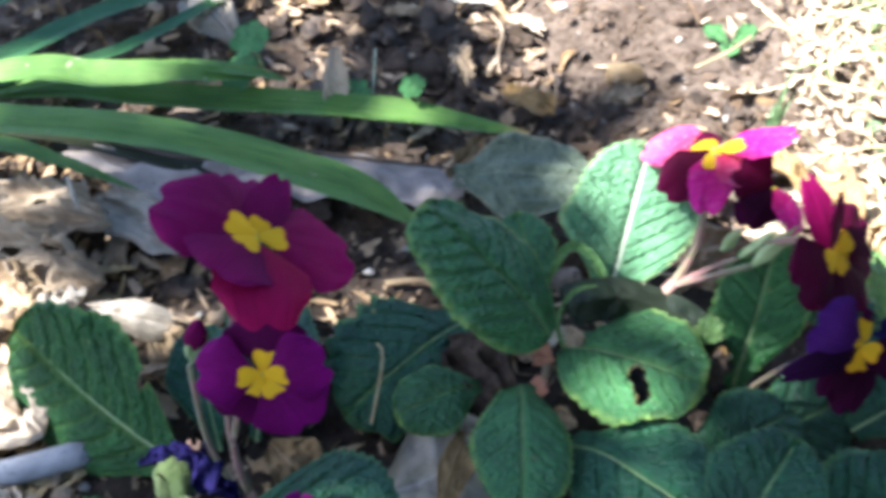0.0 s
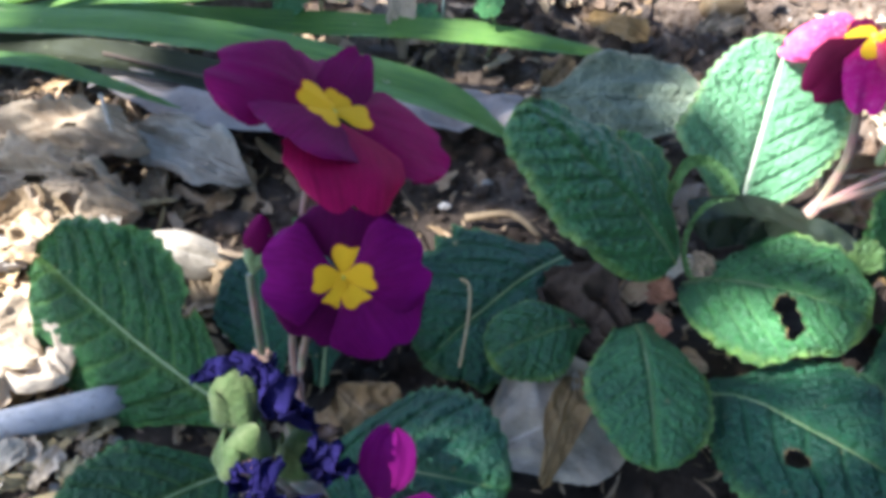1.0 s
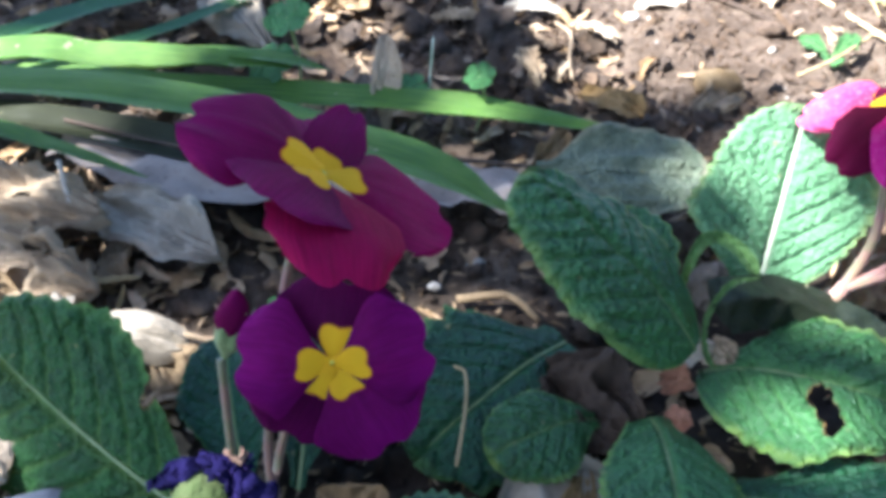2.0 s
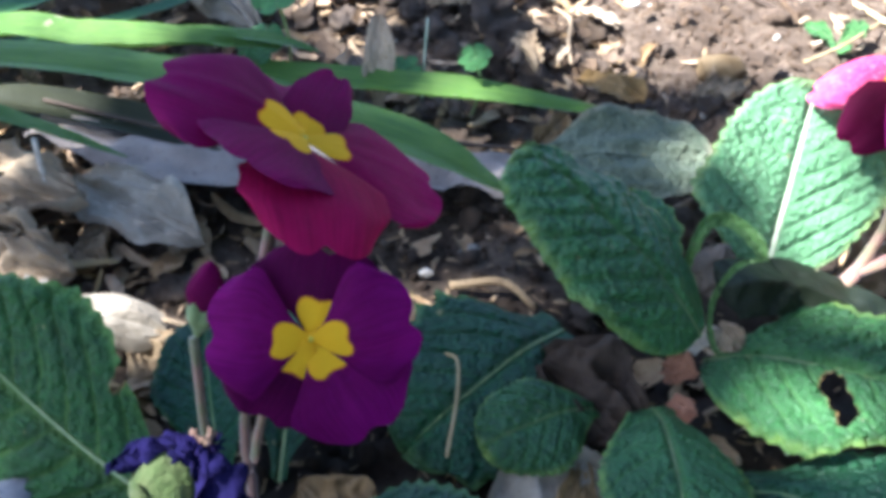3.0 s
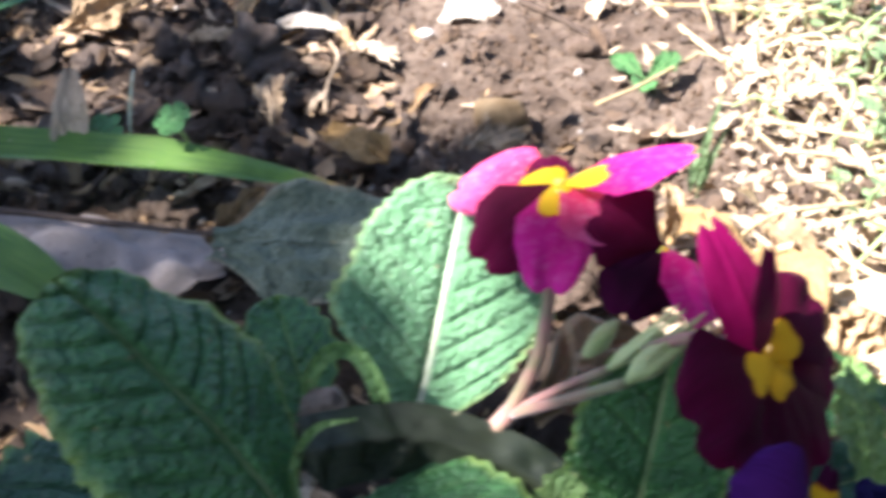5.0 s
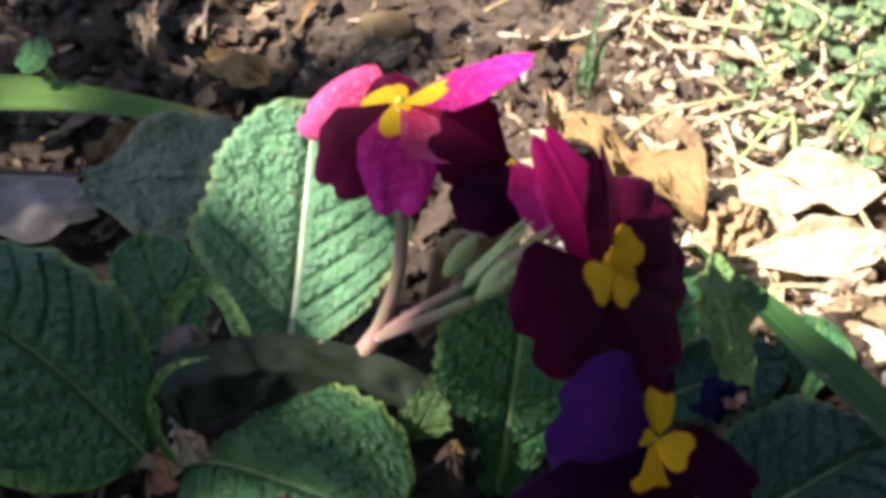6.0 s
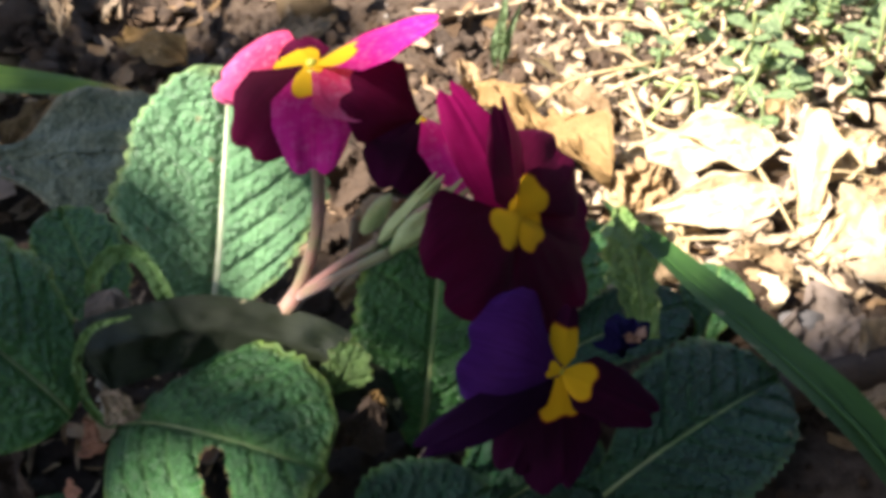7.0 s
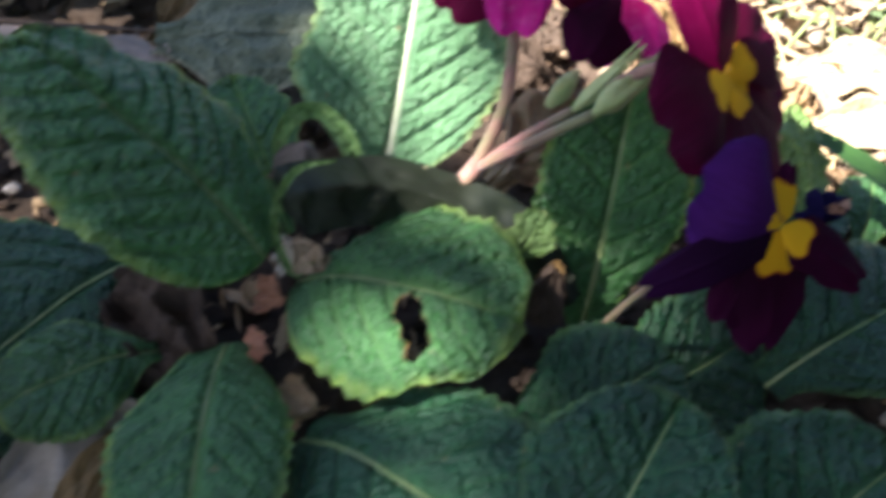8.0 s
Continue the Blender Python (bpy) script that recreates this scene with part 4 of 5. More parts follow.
# the wilted leaf rolled lengthwise over the crown
part("leaf", strap_mesh("leaf", ROLLED, [(0.069, 0.1352, 0.0155), (0.0657, 0.1385, 0.0195), (0.0588, 0.1435, 0.0232), (0.0468, 0.1452, 0.0278), (0.0395, 0.1425, 0.0308), (0.0332, 0.1392, 0.0325), (0.0305, 0.1382, 0.032)], 0.0048, fold=-0.55, seed=30, tip=0.1, start=0.45, crease=0.14, cols=21, up=(0.05, -0.62, 0.78)), magenta, "wilted olive leaf arched over the crown")
part("leaf_edge", strap_mesh("leaf_edge", LEAF_PALE, [(0.0375, 0.1402, 0.0372), (0.033, 0.1392, 0.0368), (0.0302, 0.1384, 0.0325), (0.0298, 0.1372, 0.0262), (0.032, 0.1362, 0.0218), (0.0352, 0.1372, 0.0248)], 0.0006, fold=0.5, seed=31, tip=0.3, start=0.4, crease=0.3, up=(0.3, -0.7, 0.6)), magenta, "curled pale green rim of the wilted leaf")

F3 = (0.062, 0.1612, 0.0573)
# Third petal is maroon: shade under the coral petal, put into colour.
flower(magenta, F3, (-0.1, 0.36, 0.92), 0.015, [
    ((0.0605, 0.1662, 0.0588), 0.0034, MAROON, None, 0.0, 0.6), ((0.0785, 0.1612, 0.0632), 0.0066, PINK, (-0.35, 0.22, 0.91), 0.03, 1.1), ((0.0518, 0.1578, 0.0468), 0.0054, MAROON, (-0.35, -0.9, 0.2), 0.1, 0.0),
    ((0.0485, 0.17, 0.0507), 0.0056, CORAL, (-0.3, -0.2, 0.93), 0.12, 0.8), ((0.0608, 0.1525, 0.0463), 0.005, PINK, (0.0, -0.8, 0.6), 0.1, 0.85), ((0.069, 0.156, 0.053), 0.0045, CORAL, (0.2, -0.5, 0.85), 0.05, 0.4)],
       "sunlit magenta flower with yellow eye", 0.0062, 3)
F3B = (0.0752, 0.1572, 0.0512)
flower(magenta, F3B, (0.5, 0.6, 0.5), 0.002, [
    ((0.0735, 0.1568, 0.0395), 0.0034, PINK, (0, -0.95, 0.3), 0.05, 0.0), ((0.0655, 0.1566, 0.057), 0.0056, MAROON, (0, -0.95, 0.3), 0.08, 0.0), ((0.0688, 0.1562, 0.0475), 0.006, DUSK, (0, -0.95, 0.3), 0.08, 0.0), ((0.0708, 0.1552, 0.0408), 0.0058, DUSK, (0.1, -0.95, 0.3), 0.1, 0.0),
    ((0.081, 0.1498, 0.0438), 0.0036, PINK, (0.5, -0.6, 0.5), 0.05, 0.3)],
       "maroon and magenta flower seen from behind", 0.003, 4)
F4 = (0.084, 0.1405, 0.0478)
flower(magenta, F4, (0.62, -0.5, 0.6), 0.013, [
    ((0.0835, 0.1275, 0.039), 0.0066, MAROON, None, 0.03, 0.8), ((0.077, 0.1492, 0.0616), 0.0036, ROSEWINE, (0.4, -0.8, 0.3), 0.05, 0.0), ((0.0822, 0.143, 0.0632), 0.0042, MAROON, (0.8, -0.55, 0.2), 0.04, 0.5),
    ((0.0962, 0.1455, 0.0408), 0.007, MAROON, None, 0.03, 0.8), ((0.092, 0.1338, 0.0355), 0.0078, MAROON, None, 0.05, 0.9), ((0.0925, 0.1502, 0.0505), 0.0068, MAROON, (0.3, -0.75, 0.6), 0.06, 1.0), ((0.073, 0.1288, 0.0483), 0.0082, MAROON, None, 0.05, 1.0)],
       "maroon flower with yellow eye", 0.0056, 5)
F5 = (0.0858, 0.1218, 0.0412)
flower(magenta, F5, (0.3, -0.72, 0.6), 0.012, [
    ((0.0795, 0.115, 0.032), 0.0046, DUSK, None, 0.03, 1.2), ((0.0688, 0.1152, 0.038), 0.0027, PLUM, None, 0.08, 0.0), ((0.0857, 0.115, 0.0272), 0.0056, DUSK, None, 0.05, 1.1),
    ((0.0978, 0.119, 0.034), 0.0032, DUSK, None, 0.06, 0.85), ((0.0882, 0.127, 0.0462), 0.0018, DUSK, None, 0.0, 1.0), ((0.0748, 0.1212, 0.0478), 0.0076, BLUEVIOLET, (-0.2, -0.75, 0.62), 0.06, 0.4)],
       "dark violet flower with golden eye", 0.0055, 6)
wilt = part("withered_flower", crumpled_mesh("withered_flower", WITHERED, (0.0935, 0.129, 0.036), (0.099, 0.131, 0.037), (0, -0.7, 0.6), 0.003, 81), magenta, "shrivelled dark blue flower")
part("petal_tip", crumpled_mesh("petal_tip", WITHERED_TIP, (0.096, 0.1285, 0.0375), (0.0985, 0.1285, 0.0385), (0, -0.7, 0.6), 0.0012, 82), wilt, "dried whitish petal tip")
part("stalk", tube_mesh("stalk", STALK, [(0.041, 0.141, 0.006), (0.05, 0.1465, 0.02), (0.0572, 0.1505, 0.0283)], [0.0018, 0.0016, 0.0013]), magenta)
part("stalk", tube_mesh("stalk", STALK, [(0.0565, 0.15, 0.0275), (0.0605, 0.153, 0.037), (0.0615, 0.158, 0.0475), (0.061, 0.161, 0.0535)], [0.001, 0.0009, 0.0009, 0.0011]), magenta)
part("stalk", tube_mesh("stalk", STALK, [(0.0565, 0.15, 0.0275), (0.063, 0.149, 0.034), (0.0685, 0.1477, 0.0388)], [0.0008, 0.0007, 0.0007]), magenta)
part("stalk", tube_mesh("stalk", STALK, [(0.057, 0.15, 0.028), (0.063, 0.1455, 0.0355), (0.0695, 0.1423, 0.042)], [0.0008, 0.0007, 0.0007]), magenta)
part("stalk", tube_mesh("stalk", STALK, [(0.0725, 0.1475, 0.0425), (0.077, 0.1455, 0.0465), (0.0805, 0.142, 0.0485)], [0.0008, 0.0008, 0.001]), magenta)
part("stalk", tube_mesh("stalk", STALK, [(0.066, 0.13, 0.004), (0.074, 0.1285, 0.022), (0.0828, 0.1232, 0.0405)], [0.0005, 0.0005, 0.0005]), magenta)
part("calyx", calyx_mesh("calyx", (0.0694, 0.1423, 0.0418), (0.0805, 0.1505, 0.0455), 0.0019, 11, flare=0.6), magenta, "hairy light green calyx")
part("calyx", calyx_mesh("calyx", (0.0682, 0.1477, 0.0385), (0.0768, 0.1493, 0.048), 0.0012, 12, flare=0.6), magenta, "hairy light green calyx")
part("bud", bud_mesh("bud", CALYX, (0.0665, 0.1535, 0.0355), (0.071, 0.1565, 0.0395), 0.0014, 13), magenta, "closed pale green bud")

# ---- strap leaves behind ----
daylily = thing("daylily_clump", "clump of long arching green strap leaves", "daylily", at=floor_at(-0.19, 0.22))
for i, (pts, hw, kw) in enumerate([
        ([(-0.19, 0.214, 0.012), (-0.12, 0.2195, 0.034), (-0.09, 0.2195, 0.034), (-0.069, 0.2225, 0.0335), (-0.05, 0.2255, 0.031)], 0.0066, dict(fold=0.5, tip=0.4)),
        ([(-0.19, 0.222, 0.012), (-0.12, 0.224, 0.026), (-0.07, 0.2225, 0.025), (-0.018, 0.2195, 0.025), (0.0275, 0.2105, 0.0245)], 0.006, dict(fold=0.5, tip=0.22, dry_tip=0.05)),
        ([(-0.22, 0.205, 0.015), (-0.15, 0.188, 0.044), (-0.101, 0.1805, 0.0475), (-0.061, 0.1775, 0.046), (-0.0205, 0.1685, 0.0405), (-0.0005, 0.1605, 0.0345)], 0.006, dict(fold=0.3, tip=0.2)),
        ([(-0.18, 0.205, 0.02), (-0.126, 0.2305, 0.032), (-0.106, 0.256, 0.032), (-0.085, 0.285, 0.028), (-0.06, 0.33, 0.022)], 0.0048, {}),
        ([(-0.18, 0.205, 0.02), (-0.106, 0.236, 0.028), (-0.0905, 0.249, 0.028), (-0.072, 0.277, 0.027), (-0.05, 0.325, 0.022)], 0.0027, {}),
        ([(-0.19, 0.23, 0.02), (-0.137, 0.262, 0.034), (-0.1, 0.3, 0.034), (-0.07, 0.34, 0.03)], 0.006, {}),
        ([(-0.19, 0.212, 0.02), (-0.118, 0.194, 0.031), (-0.094, 0.187, 0.0305), (-0.072, 0.1785, 0.0285)], 0.0028, dict(tip=0.5)),
        ([(-0.19, 0.214, 0.012), (-0.1, 0.2255, 0.031), (-0.075, 0.2285, 0.0325), (-0.055, 0.2275, 0.0325), (-0.041, 0.2265, 0.03)], 0.003, {}),
]):
    part("leaf", strap_mesh("leaf", STRAP_SHADY if i in (3, 4, 5) else STRAP, pts, hw, seed=i, **kw), daylily)
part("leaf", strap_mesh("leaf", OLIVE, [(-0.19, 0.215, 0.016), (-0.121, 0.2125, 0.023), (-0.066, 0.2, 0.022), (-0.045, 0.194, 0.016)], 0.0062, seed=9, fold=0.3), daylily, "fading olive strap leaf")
side_blade = thing("strap_leaf", "single green strap leaf lying across the primrose", "strap leaf", at=floor_at(0.115, 0.1))
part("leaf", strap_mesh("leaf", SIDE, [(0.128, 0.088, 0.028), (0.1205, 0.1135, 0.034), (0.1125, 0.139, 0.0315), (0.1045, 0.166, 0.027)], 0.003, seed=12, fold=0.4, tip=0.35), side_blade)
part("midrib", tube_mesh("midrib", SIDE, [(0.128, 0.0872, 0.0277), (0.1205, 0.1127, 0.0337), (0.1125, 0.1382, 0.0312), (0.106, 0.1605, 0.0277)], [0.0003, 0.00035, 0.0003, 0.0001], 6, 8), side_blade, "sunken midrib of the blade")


def dead_leaf(material, base, tip, normal, half, label, group="dead leaves", **kw):
    args = dict(quilt=0.35, tooth=0.03, wave=0.25, stem=0.3, wide=0.5, arch=0.1, rows=44, cols=32, veins=6, crumple=0.3)
    args.update(kw)
    me, line, _ = leaf_mesh("dead_leaf", material, base, tip, normal, half, **args)
    ob = single("dead_leaf", me, label, "dead leaf", group)
    idx = np.linspace(0, int(len(line) * 0.9), 8).astype(int)
    rib = new("midrib", tube_mesh("midrib", material, line[idx], np.linspace(0.06, 0.015, 8) * half, 6, 3, 0.7))
    rib.parent = ob
    return ob


strip = [(-0.1, 0.2045, 0.022), (-0.065, 0.1925, 0.022), (-0.04, 0.198, 0.021), (-0.012, 0.1955, 0.02), (0.0095, 0.191, 0.021)]
dead_strap = thing("dead_strap_leaf", "grey-lilac dead strap leaf lying on the soil", "dead leaf", "dead leaves", at=floor_at(-0.04, 0.197))
part("blade", strap_mesh("blade", LILAC, strip, 0.0098, fold=-0.25, seed=4, tip=0.12, start=0.5, crease=0.22, cols=17), dead_strap)
part("midrib", tube_mesh("midrib", BROWN, [(x, y + 0.0055, z + 0.0016) for x, y, z in strip], [0.0005, 0.0006, 0.0007, 0.0006, 0.0003], 6, 8), dead_strap, "dark raised rib")
dead_leaf(GREYLEAF, (0.0065, 0.1945, 0.023), (0.0425, 0.1895, 0.026), (0.1, -0.4, 0.9), 0.0125, "broad fading grey-green leaf lying on the soil", wide=0.45, arch=0.05, cup=-0.1, wave=0.1, quilt=0.5, seed=51, crumple=0.1)
dead_leaf(TAN, (0.005, 0.1985, 0.019), (0.0145, 0.207, 0.026), (0.3, -0.6, 0.7), 0.0035, "curled tan scrap at the grey leaf's stem", roll=1.0, seed=52)
for k, (b0, b1, nor, hw, lab, more) in enumerate([
        ((-0.128, 0.186, 0.015), (-0.081, 0.1755, 0.021), (0, -0.5, 0.85), 0.0085, "crumpled tan dead leaf with ragged edge", dict(holes=[(0.4, 0.4, 0.14, 0.06), (-0.3, 0.62, 0.1, 0.05)])),
        ((-0.122, 0.176, 0.013), (-0.088, 0.1655, 0.02), (-0.1, -0.7, 0.7), 0.0075, "crumpled tan dead leaf with holes", dict(holes=[(0.2, 0.55, 0.16, 0.07)], roll=0.5)),
        ((-0.104, 0.172, 0.013), (-0.079, 0.158, 0.0165), (-0.3, -0.6, 0.75), 0.0085, "crumpled tan dead leaf with curled side", dict(roll=0.8, holes=[(-0.5, 0.5, 0.12, 0.06)])),
        ((-0.118, 0.166, 0.01), (-0.095, 0.152, 0.014), (0.1, -0.5, 0.85), 0.008, "torn brown dead leaf lying on others", dict(holes=[(0.1, 0.35, 0.15, 0.08)]))]):
    dead_leaf(TAN, b0, b1, nor, hw, lab, tooth=0.3, teeth=7, wave=0.16, crumple=0.42, seed=300 + 7 * k, **more)
dead_leaf(PALE, (-0.0925, 0.194, 0.014), (-0.0585, 0.174, 0.013), (-0.1, -0.5, 0.85), 0.0078, "pale curled dead leaf", roll=0.8, seed=55)
dead_leaf(PALE, (-0.086, 0.1545, 0.0125), (-0.0595, 0.1495, 0.0105), (-0.05, -0.6, 0.8), 0.0054, "pale pink-white shell-like dead leaf", roll=-0.9, arch=0.2, wave=0.12, crumple=0.12, wide=0.72, stem=0.06, seed=56)
dead_leaf(TAN, (-0.066, 0.15, 0.007), (-0.052, 0.14, 0.006), (0, -0.3, 0.9), 0.006, "small tan dead leaf under the shell-like one", seed=57)
dead_leaf(PALE, (-0.008, 0.108, 0.004), (0.019, 0.12, 0.006), (0, -0.3, 0.9), 0.0125, "broad pale grey dead leaf on the soil", crumple=0.1, wave=0.12, wide=0.5, seed=58)
dead_leaf(OCHRE, (0.004, 0.1, 0.008), (0.011, 0.124, 0.009), (0.2, -0.3, 0.9), 0.0035, "narrow ochre dead leaf strip", roll=0.6, seed=59)
dead_leaf(BROWN, (0.004, 0.144, 0.012), (0.0195, 0.128, 0.012), (0, -0.5, 0.8), 0.0088, "dark brown dead leaf under the primrose", seed=60)
dead_leaf(BUFF, (-0.0275, 0.2225, 0.016), (-0.0283, 0.2348, 0.0362), (0.05, -0.85, 0.45), 0.0037, "upright pale tan dead leaf", roll=0.35, crumple=0.15, wave=0.1, tooth=0.08, teeth=4, seed=61)
dead_leaf(LILAC, (-0.032, 0.226, 0.017), (-0.0335, 0.231, 0.0275), (0.05, -0.85, 0.45), 0.0028, "small grey upright leaf scrap", seed=93)
dead_leaf(PALE, (-0.062, 0.262, 0.018), (-0.082, 0.285, 0.027), (0, -0.6, 0.8), 0.0085, "pale buff dead leaf", seed=62)
dead_leaf(TAN, (-0.052, 0.288, 0.018), (-0.033, 0.302, 0.026), (0, -0.6, 0.8), 0.009, "curled tan dead leaf", roll=0.7, seed=63)
dead_leaf(OCHRE, (-0.0045, 0.2765, 0.0215), (0.0019, 0.3085, 0.027), (-0.3, -0.6, 0.7), 0.0038, "twisted tan leaf strip", roll=0.9, twist=0.9, tooth=0.2, teeth=6, crumple=0.3, seed=64)
dead_leaf(PALE, (0.0035, 0.2905, 0.022), (0.0205, 0.289, 0.0215), (0, -0.4, 0.9), 0.0028, "white dead leaf scrap", roll=0.5, crumple=0.2, tooth=0.15, teeth=5, seed=65)
feather = thing("dead_leaf", "feathery tan leaf strip split into ribs", "dead leaf", "dead leaves", at=floor_at(0.0235, 0.28))
part("stem", strap_mesh("stem", TAN, [(0.0124, 0.3099, 0.021), (0.0175, 0.296, 0.0215), (0.0222, 0.2825, 0.021), (0.0245, 0.2775, 0.02)], 0.0018, fold=0.6, seed=66, tip=0.2, start=0.5, crease=0.3), feather)
for k, (ex, ey) in enumerate([(0.0352, 0.2805), (0.0362, 0.2765), (0.0362, 0.273), (0.0348, 0.2698)]):
    part("rib", strap_mesh("rib", BUFF, [(0.0228, 0.2815 - 0.0012 * k, 0.0205), (0.5 * (0.0228 + ex) + 0.0005, 0.5 * (0.2815 + ey) - 0.0028 + 0.0004 * k, 0.0222), (ex, ey, 0.0205)], 0.0015, fold=0.5, seed=130 + k, tip=0.35, start=0.6, crease=0.2, steps=14, cols=7), feather)
dead_leaf(OCHRE, (0.021, 0.2405, 0.0185), (0.0358, 0.228, 0.0195), (0.15, -0.5, 0.85), 0.0053, "light tan curled dead leaf", roll=0.8, crumple=0.2, quilt=0.6, tooth=0.12, teeth=5, wide=0.62, seed=67)
dead_leaf(TAN, (0.0068, 0.263, 0.0205), (0.0105, 0.2385, 0.0225), (-0.2, -0.5, 0.85), 0.0032, "torn fibrous tan leaf piece on a clod", tooth=0.5, teeth=7, crumple=0.5, roll=0.5, twist=0.5, seed=94)
dead_leaf(BUFF, (0.0165, 0.2495, 0.0185), (0.0196, 0.2568, 0.0205), (0, -0.5, 0.85), 0.0014, "small tan husk on the soil", roll=0.9, tooth=0.05, seed=95)
dead_leaf(TAN, (-0.0175, 0.2815, 0.0215), (-0.0045, 0.2775, 0.024), (0, -0.5, 0.85), 0.0026, "torn tan leaf shred over the clods", tooth=0.5, teeth=7, crumple=0.5, roll=0.6, seed=96)
dead_leaf(TAN, (0.05, 0.24, 0.013), (0.067, 0.252, 0.016), (0, -0.5, 0.8), 0.005, "tan dead leaf in shadow", seed=68)
dead_leaf(PALE, (0.046, 0.301, 0.019), (0.061, 0.312, 0.02), (0, -0.3, 0.9), 0.006, "white sunlit dead leaf", wave=0.15, seed=69, crumple=0.1)
dead_leaf(OCHRE, (0.0905, 0.21, 0.02), (0.1115, 0.181, 0.019), (0.35, -0.55, 0.75), 0.0082, "large ochre dead leaf curled in the sun", wave=0.3, tooth=0.25, teeth=6, roll=1.5, crumple=0.45, holes=[(-0.9, 0.42, 0.6, 0.13), (0.85, 0.62, 0.35, 0.1)], seed=70, rows=60, cols=44)
dead_leaf(OCHRE, (0.0885, 0.203, 0.018), (0.0895, 0.211, 0.0262), (0.5, -0.8, 0.3), 0.003, "upright ochre leaf fragment", roll=0.9, tooth=0.25, teeth=5, seed=71)
dead_leaf(STRAW, (0.117, 0.193, 0.013), (0.146, 0.189, 0.0165), (0, -0.4, 0.9), 0.0062, "bleached dead leaf lying in full sun", wave=0.3, tooth=0.14, teeth=4, seed=72, crumple=0.16, quilt=0.2, roll=0.6, rows=60, cols=44)
dead_leaf(STRAW, (0.114, 0.176, 0.012), (0.143, 0.1765, 0.015), (0, -0.5, 0.85), 0.0048, "bleached dead leaf lying in full sun", seed=73, crumple=0.16, quilt=0.2, roll=0.7, tooth=0.14, teeth=4, rows=60, cols=44)
dead_leaf(STRAW, (0.145, 0.171, 0.011), (0.155, 0.193, 0.021), (-0.4, -0.5, 0.8), 0.0048, "bleached upturned dead leaf", seed=74, crumple=0.16, quilt=0.2, roll=0.8, tooth=0.14, teeth=4)
dead_leaf(OCHRE, (0.113, 0.1765, 0.011), (0.1215, 0.183, 0.019), (-0.1, -0.9, 0.4), 0.0052, "upright ochre leaf fragment with ragged edge", tooth=0.35, teeth=5, crumple=0.4, seed=75)
dead_leaf(STRAW, (0.143, 0.163, 0.011), (0.161, 0.172, 0.014), (0, -0.3, 0.9), 0.006, "bleached dead leaf lying in full sun", seed=76, crumple=0.16, quilt=0.2, roll=0.5, tooth=0.14, teeth=4)
for k, (x, y) in enumerate([(0.105, 0.196), (0.12, 0.205), (0.132, 0.202), (0.15, 0.2), (0.128, 0.185), (0.11, 0.17), (0.122, 0.166), (0.133, 0.168), (0.15, 0.182), (0.138, 0.158), (0.128, 0.16), (0.158, 0.165)]):
    a, ln = 2.4 * k, 0.008 + 0.0014 * (k * 5 % 7)
    b0 = floor_at(x, y, 0.003)
    dead_leaf((STRAW, TAN, STRAW, OCHRE)[k % 4], b0, (x + math.cos(a) * ln, y + math.sin(a) * ln, b0[2] + 0.0035), (math.sin(3.1 * k) * 0.4, -0.5, 0.8), ln * 0.3,
              ("bleached torn leaf bit in the sun", "tan torn leaf bit in the sun", "bleached torn leaf bit in the sun", "ochre torn leaf bit in the sun")[k % 4], tooth=0.35, teeth=5, crumple=0.45, roll=math.sin(k) * 0.9, seed=500 + 5 * k, rows=26, cols=18)
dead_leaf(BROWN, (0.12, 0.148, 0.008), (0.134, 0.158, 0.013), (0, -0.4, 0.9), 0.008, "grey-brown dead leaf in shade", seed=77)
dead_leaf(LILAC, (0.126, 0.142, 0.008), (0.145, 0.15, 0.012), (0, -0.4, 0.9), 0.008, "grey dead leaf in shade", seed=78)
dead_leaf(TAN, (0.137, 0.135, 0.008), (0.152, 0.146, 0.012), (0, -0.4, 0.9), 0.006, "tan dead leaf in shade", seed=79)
dead_leaf(LILAC, (0.0325, 0.1508, 0.022), (0.0336, 0.149, 0.0338), (-0.2, -0.8, 0.5), 0.0042, "pinkish tan curled scrap in the primrose's crown", roll=0.5, crumple=0.15, seed=80)
dead_leaf(TAN, (0.0318, 0.1378, 0.0265), (0.0358, 0.1372, 0.022), (-0.2, -0.8, 0.5), 0.0024, "tan curled scrap under the wilted leaf", roll=0.5, seed=86)
dead_leaf(OCHRE, (0.0643, 0.1362, 0.0178), (0.0668, 0.1362, 0.0225), (0, -0.9, 0.4), 0.0021, "ochre curled scrap beside the wilted leaf", roll=0.8, seed=92)
dead_leaf(PALE, (0.029, 0.147, 0.017), (0.0335, 0.1395, 0.0225), (-0.2, -0.8, 0.5), 0.0034, "pale curled scrap in the primrose's crown", roll=0.8, seed=81)
dead_leaf(RUSSET, (0.026, 0.143, 0.012), (0.0295, 0.137, 0.017), (0, -0.7, 0.7), 0.003, "russet scrap in the primrose's crown", seed=82)
dead_leaf(RUSSET, (0.025, 0.133, 0.012), (0.028, 0.128, 0.016), (0, -0.7, 0.7), 0.0026, "russet scrap in the primrose's crown", seed=83)
dead_leaf(TAN, (0.029, 0.128, 0.009), (0.034, 0.122, 0.012), (0, -0.7, 0.7), 0.003, "tan scrap under the primrose leaves", seed=84)
dead_leaf(BROWN, (0.062, 0.136, 0.012), (0.0655, 0.1345, 0.023), (0, -0.9, 0.3), 0.004, "brown dried tip of the rolled leaf", roll=0.8, seed=85)
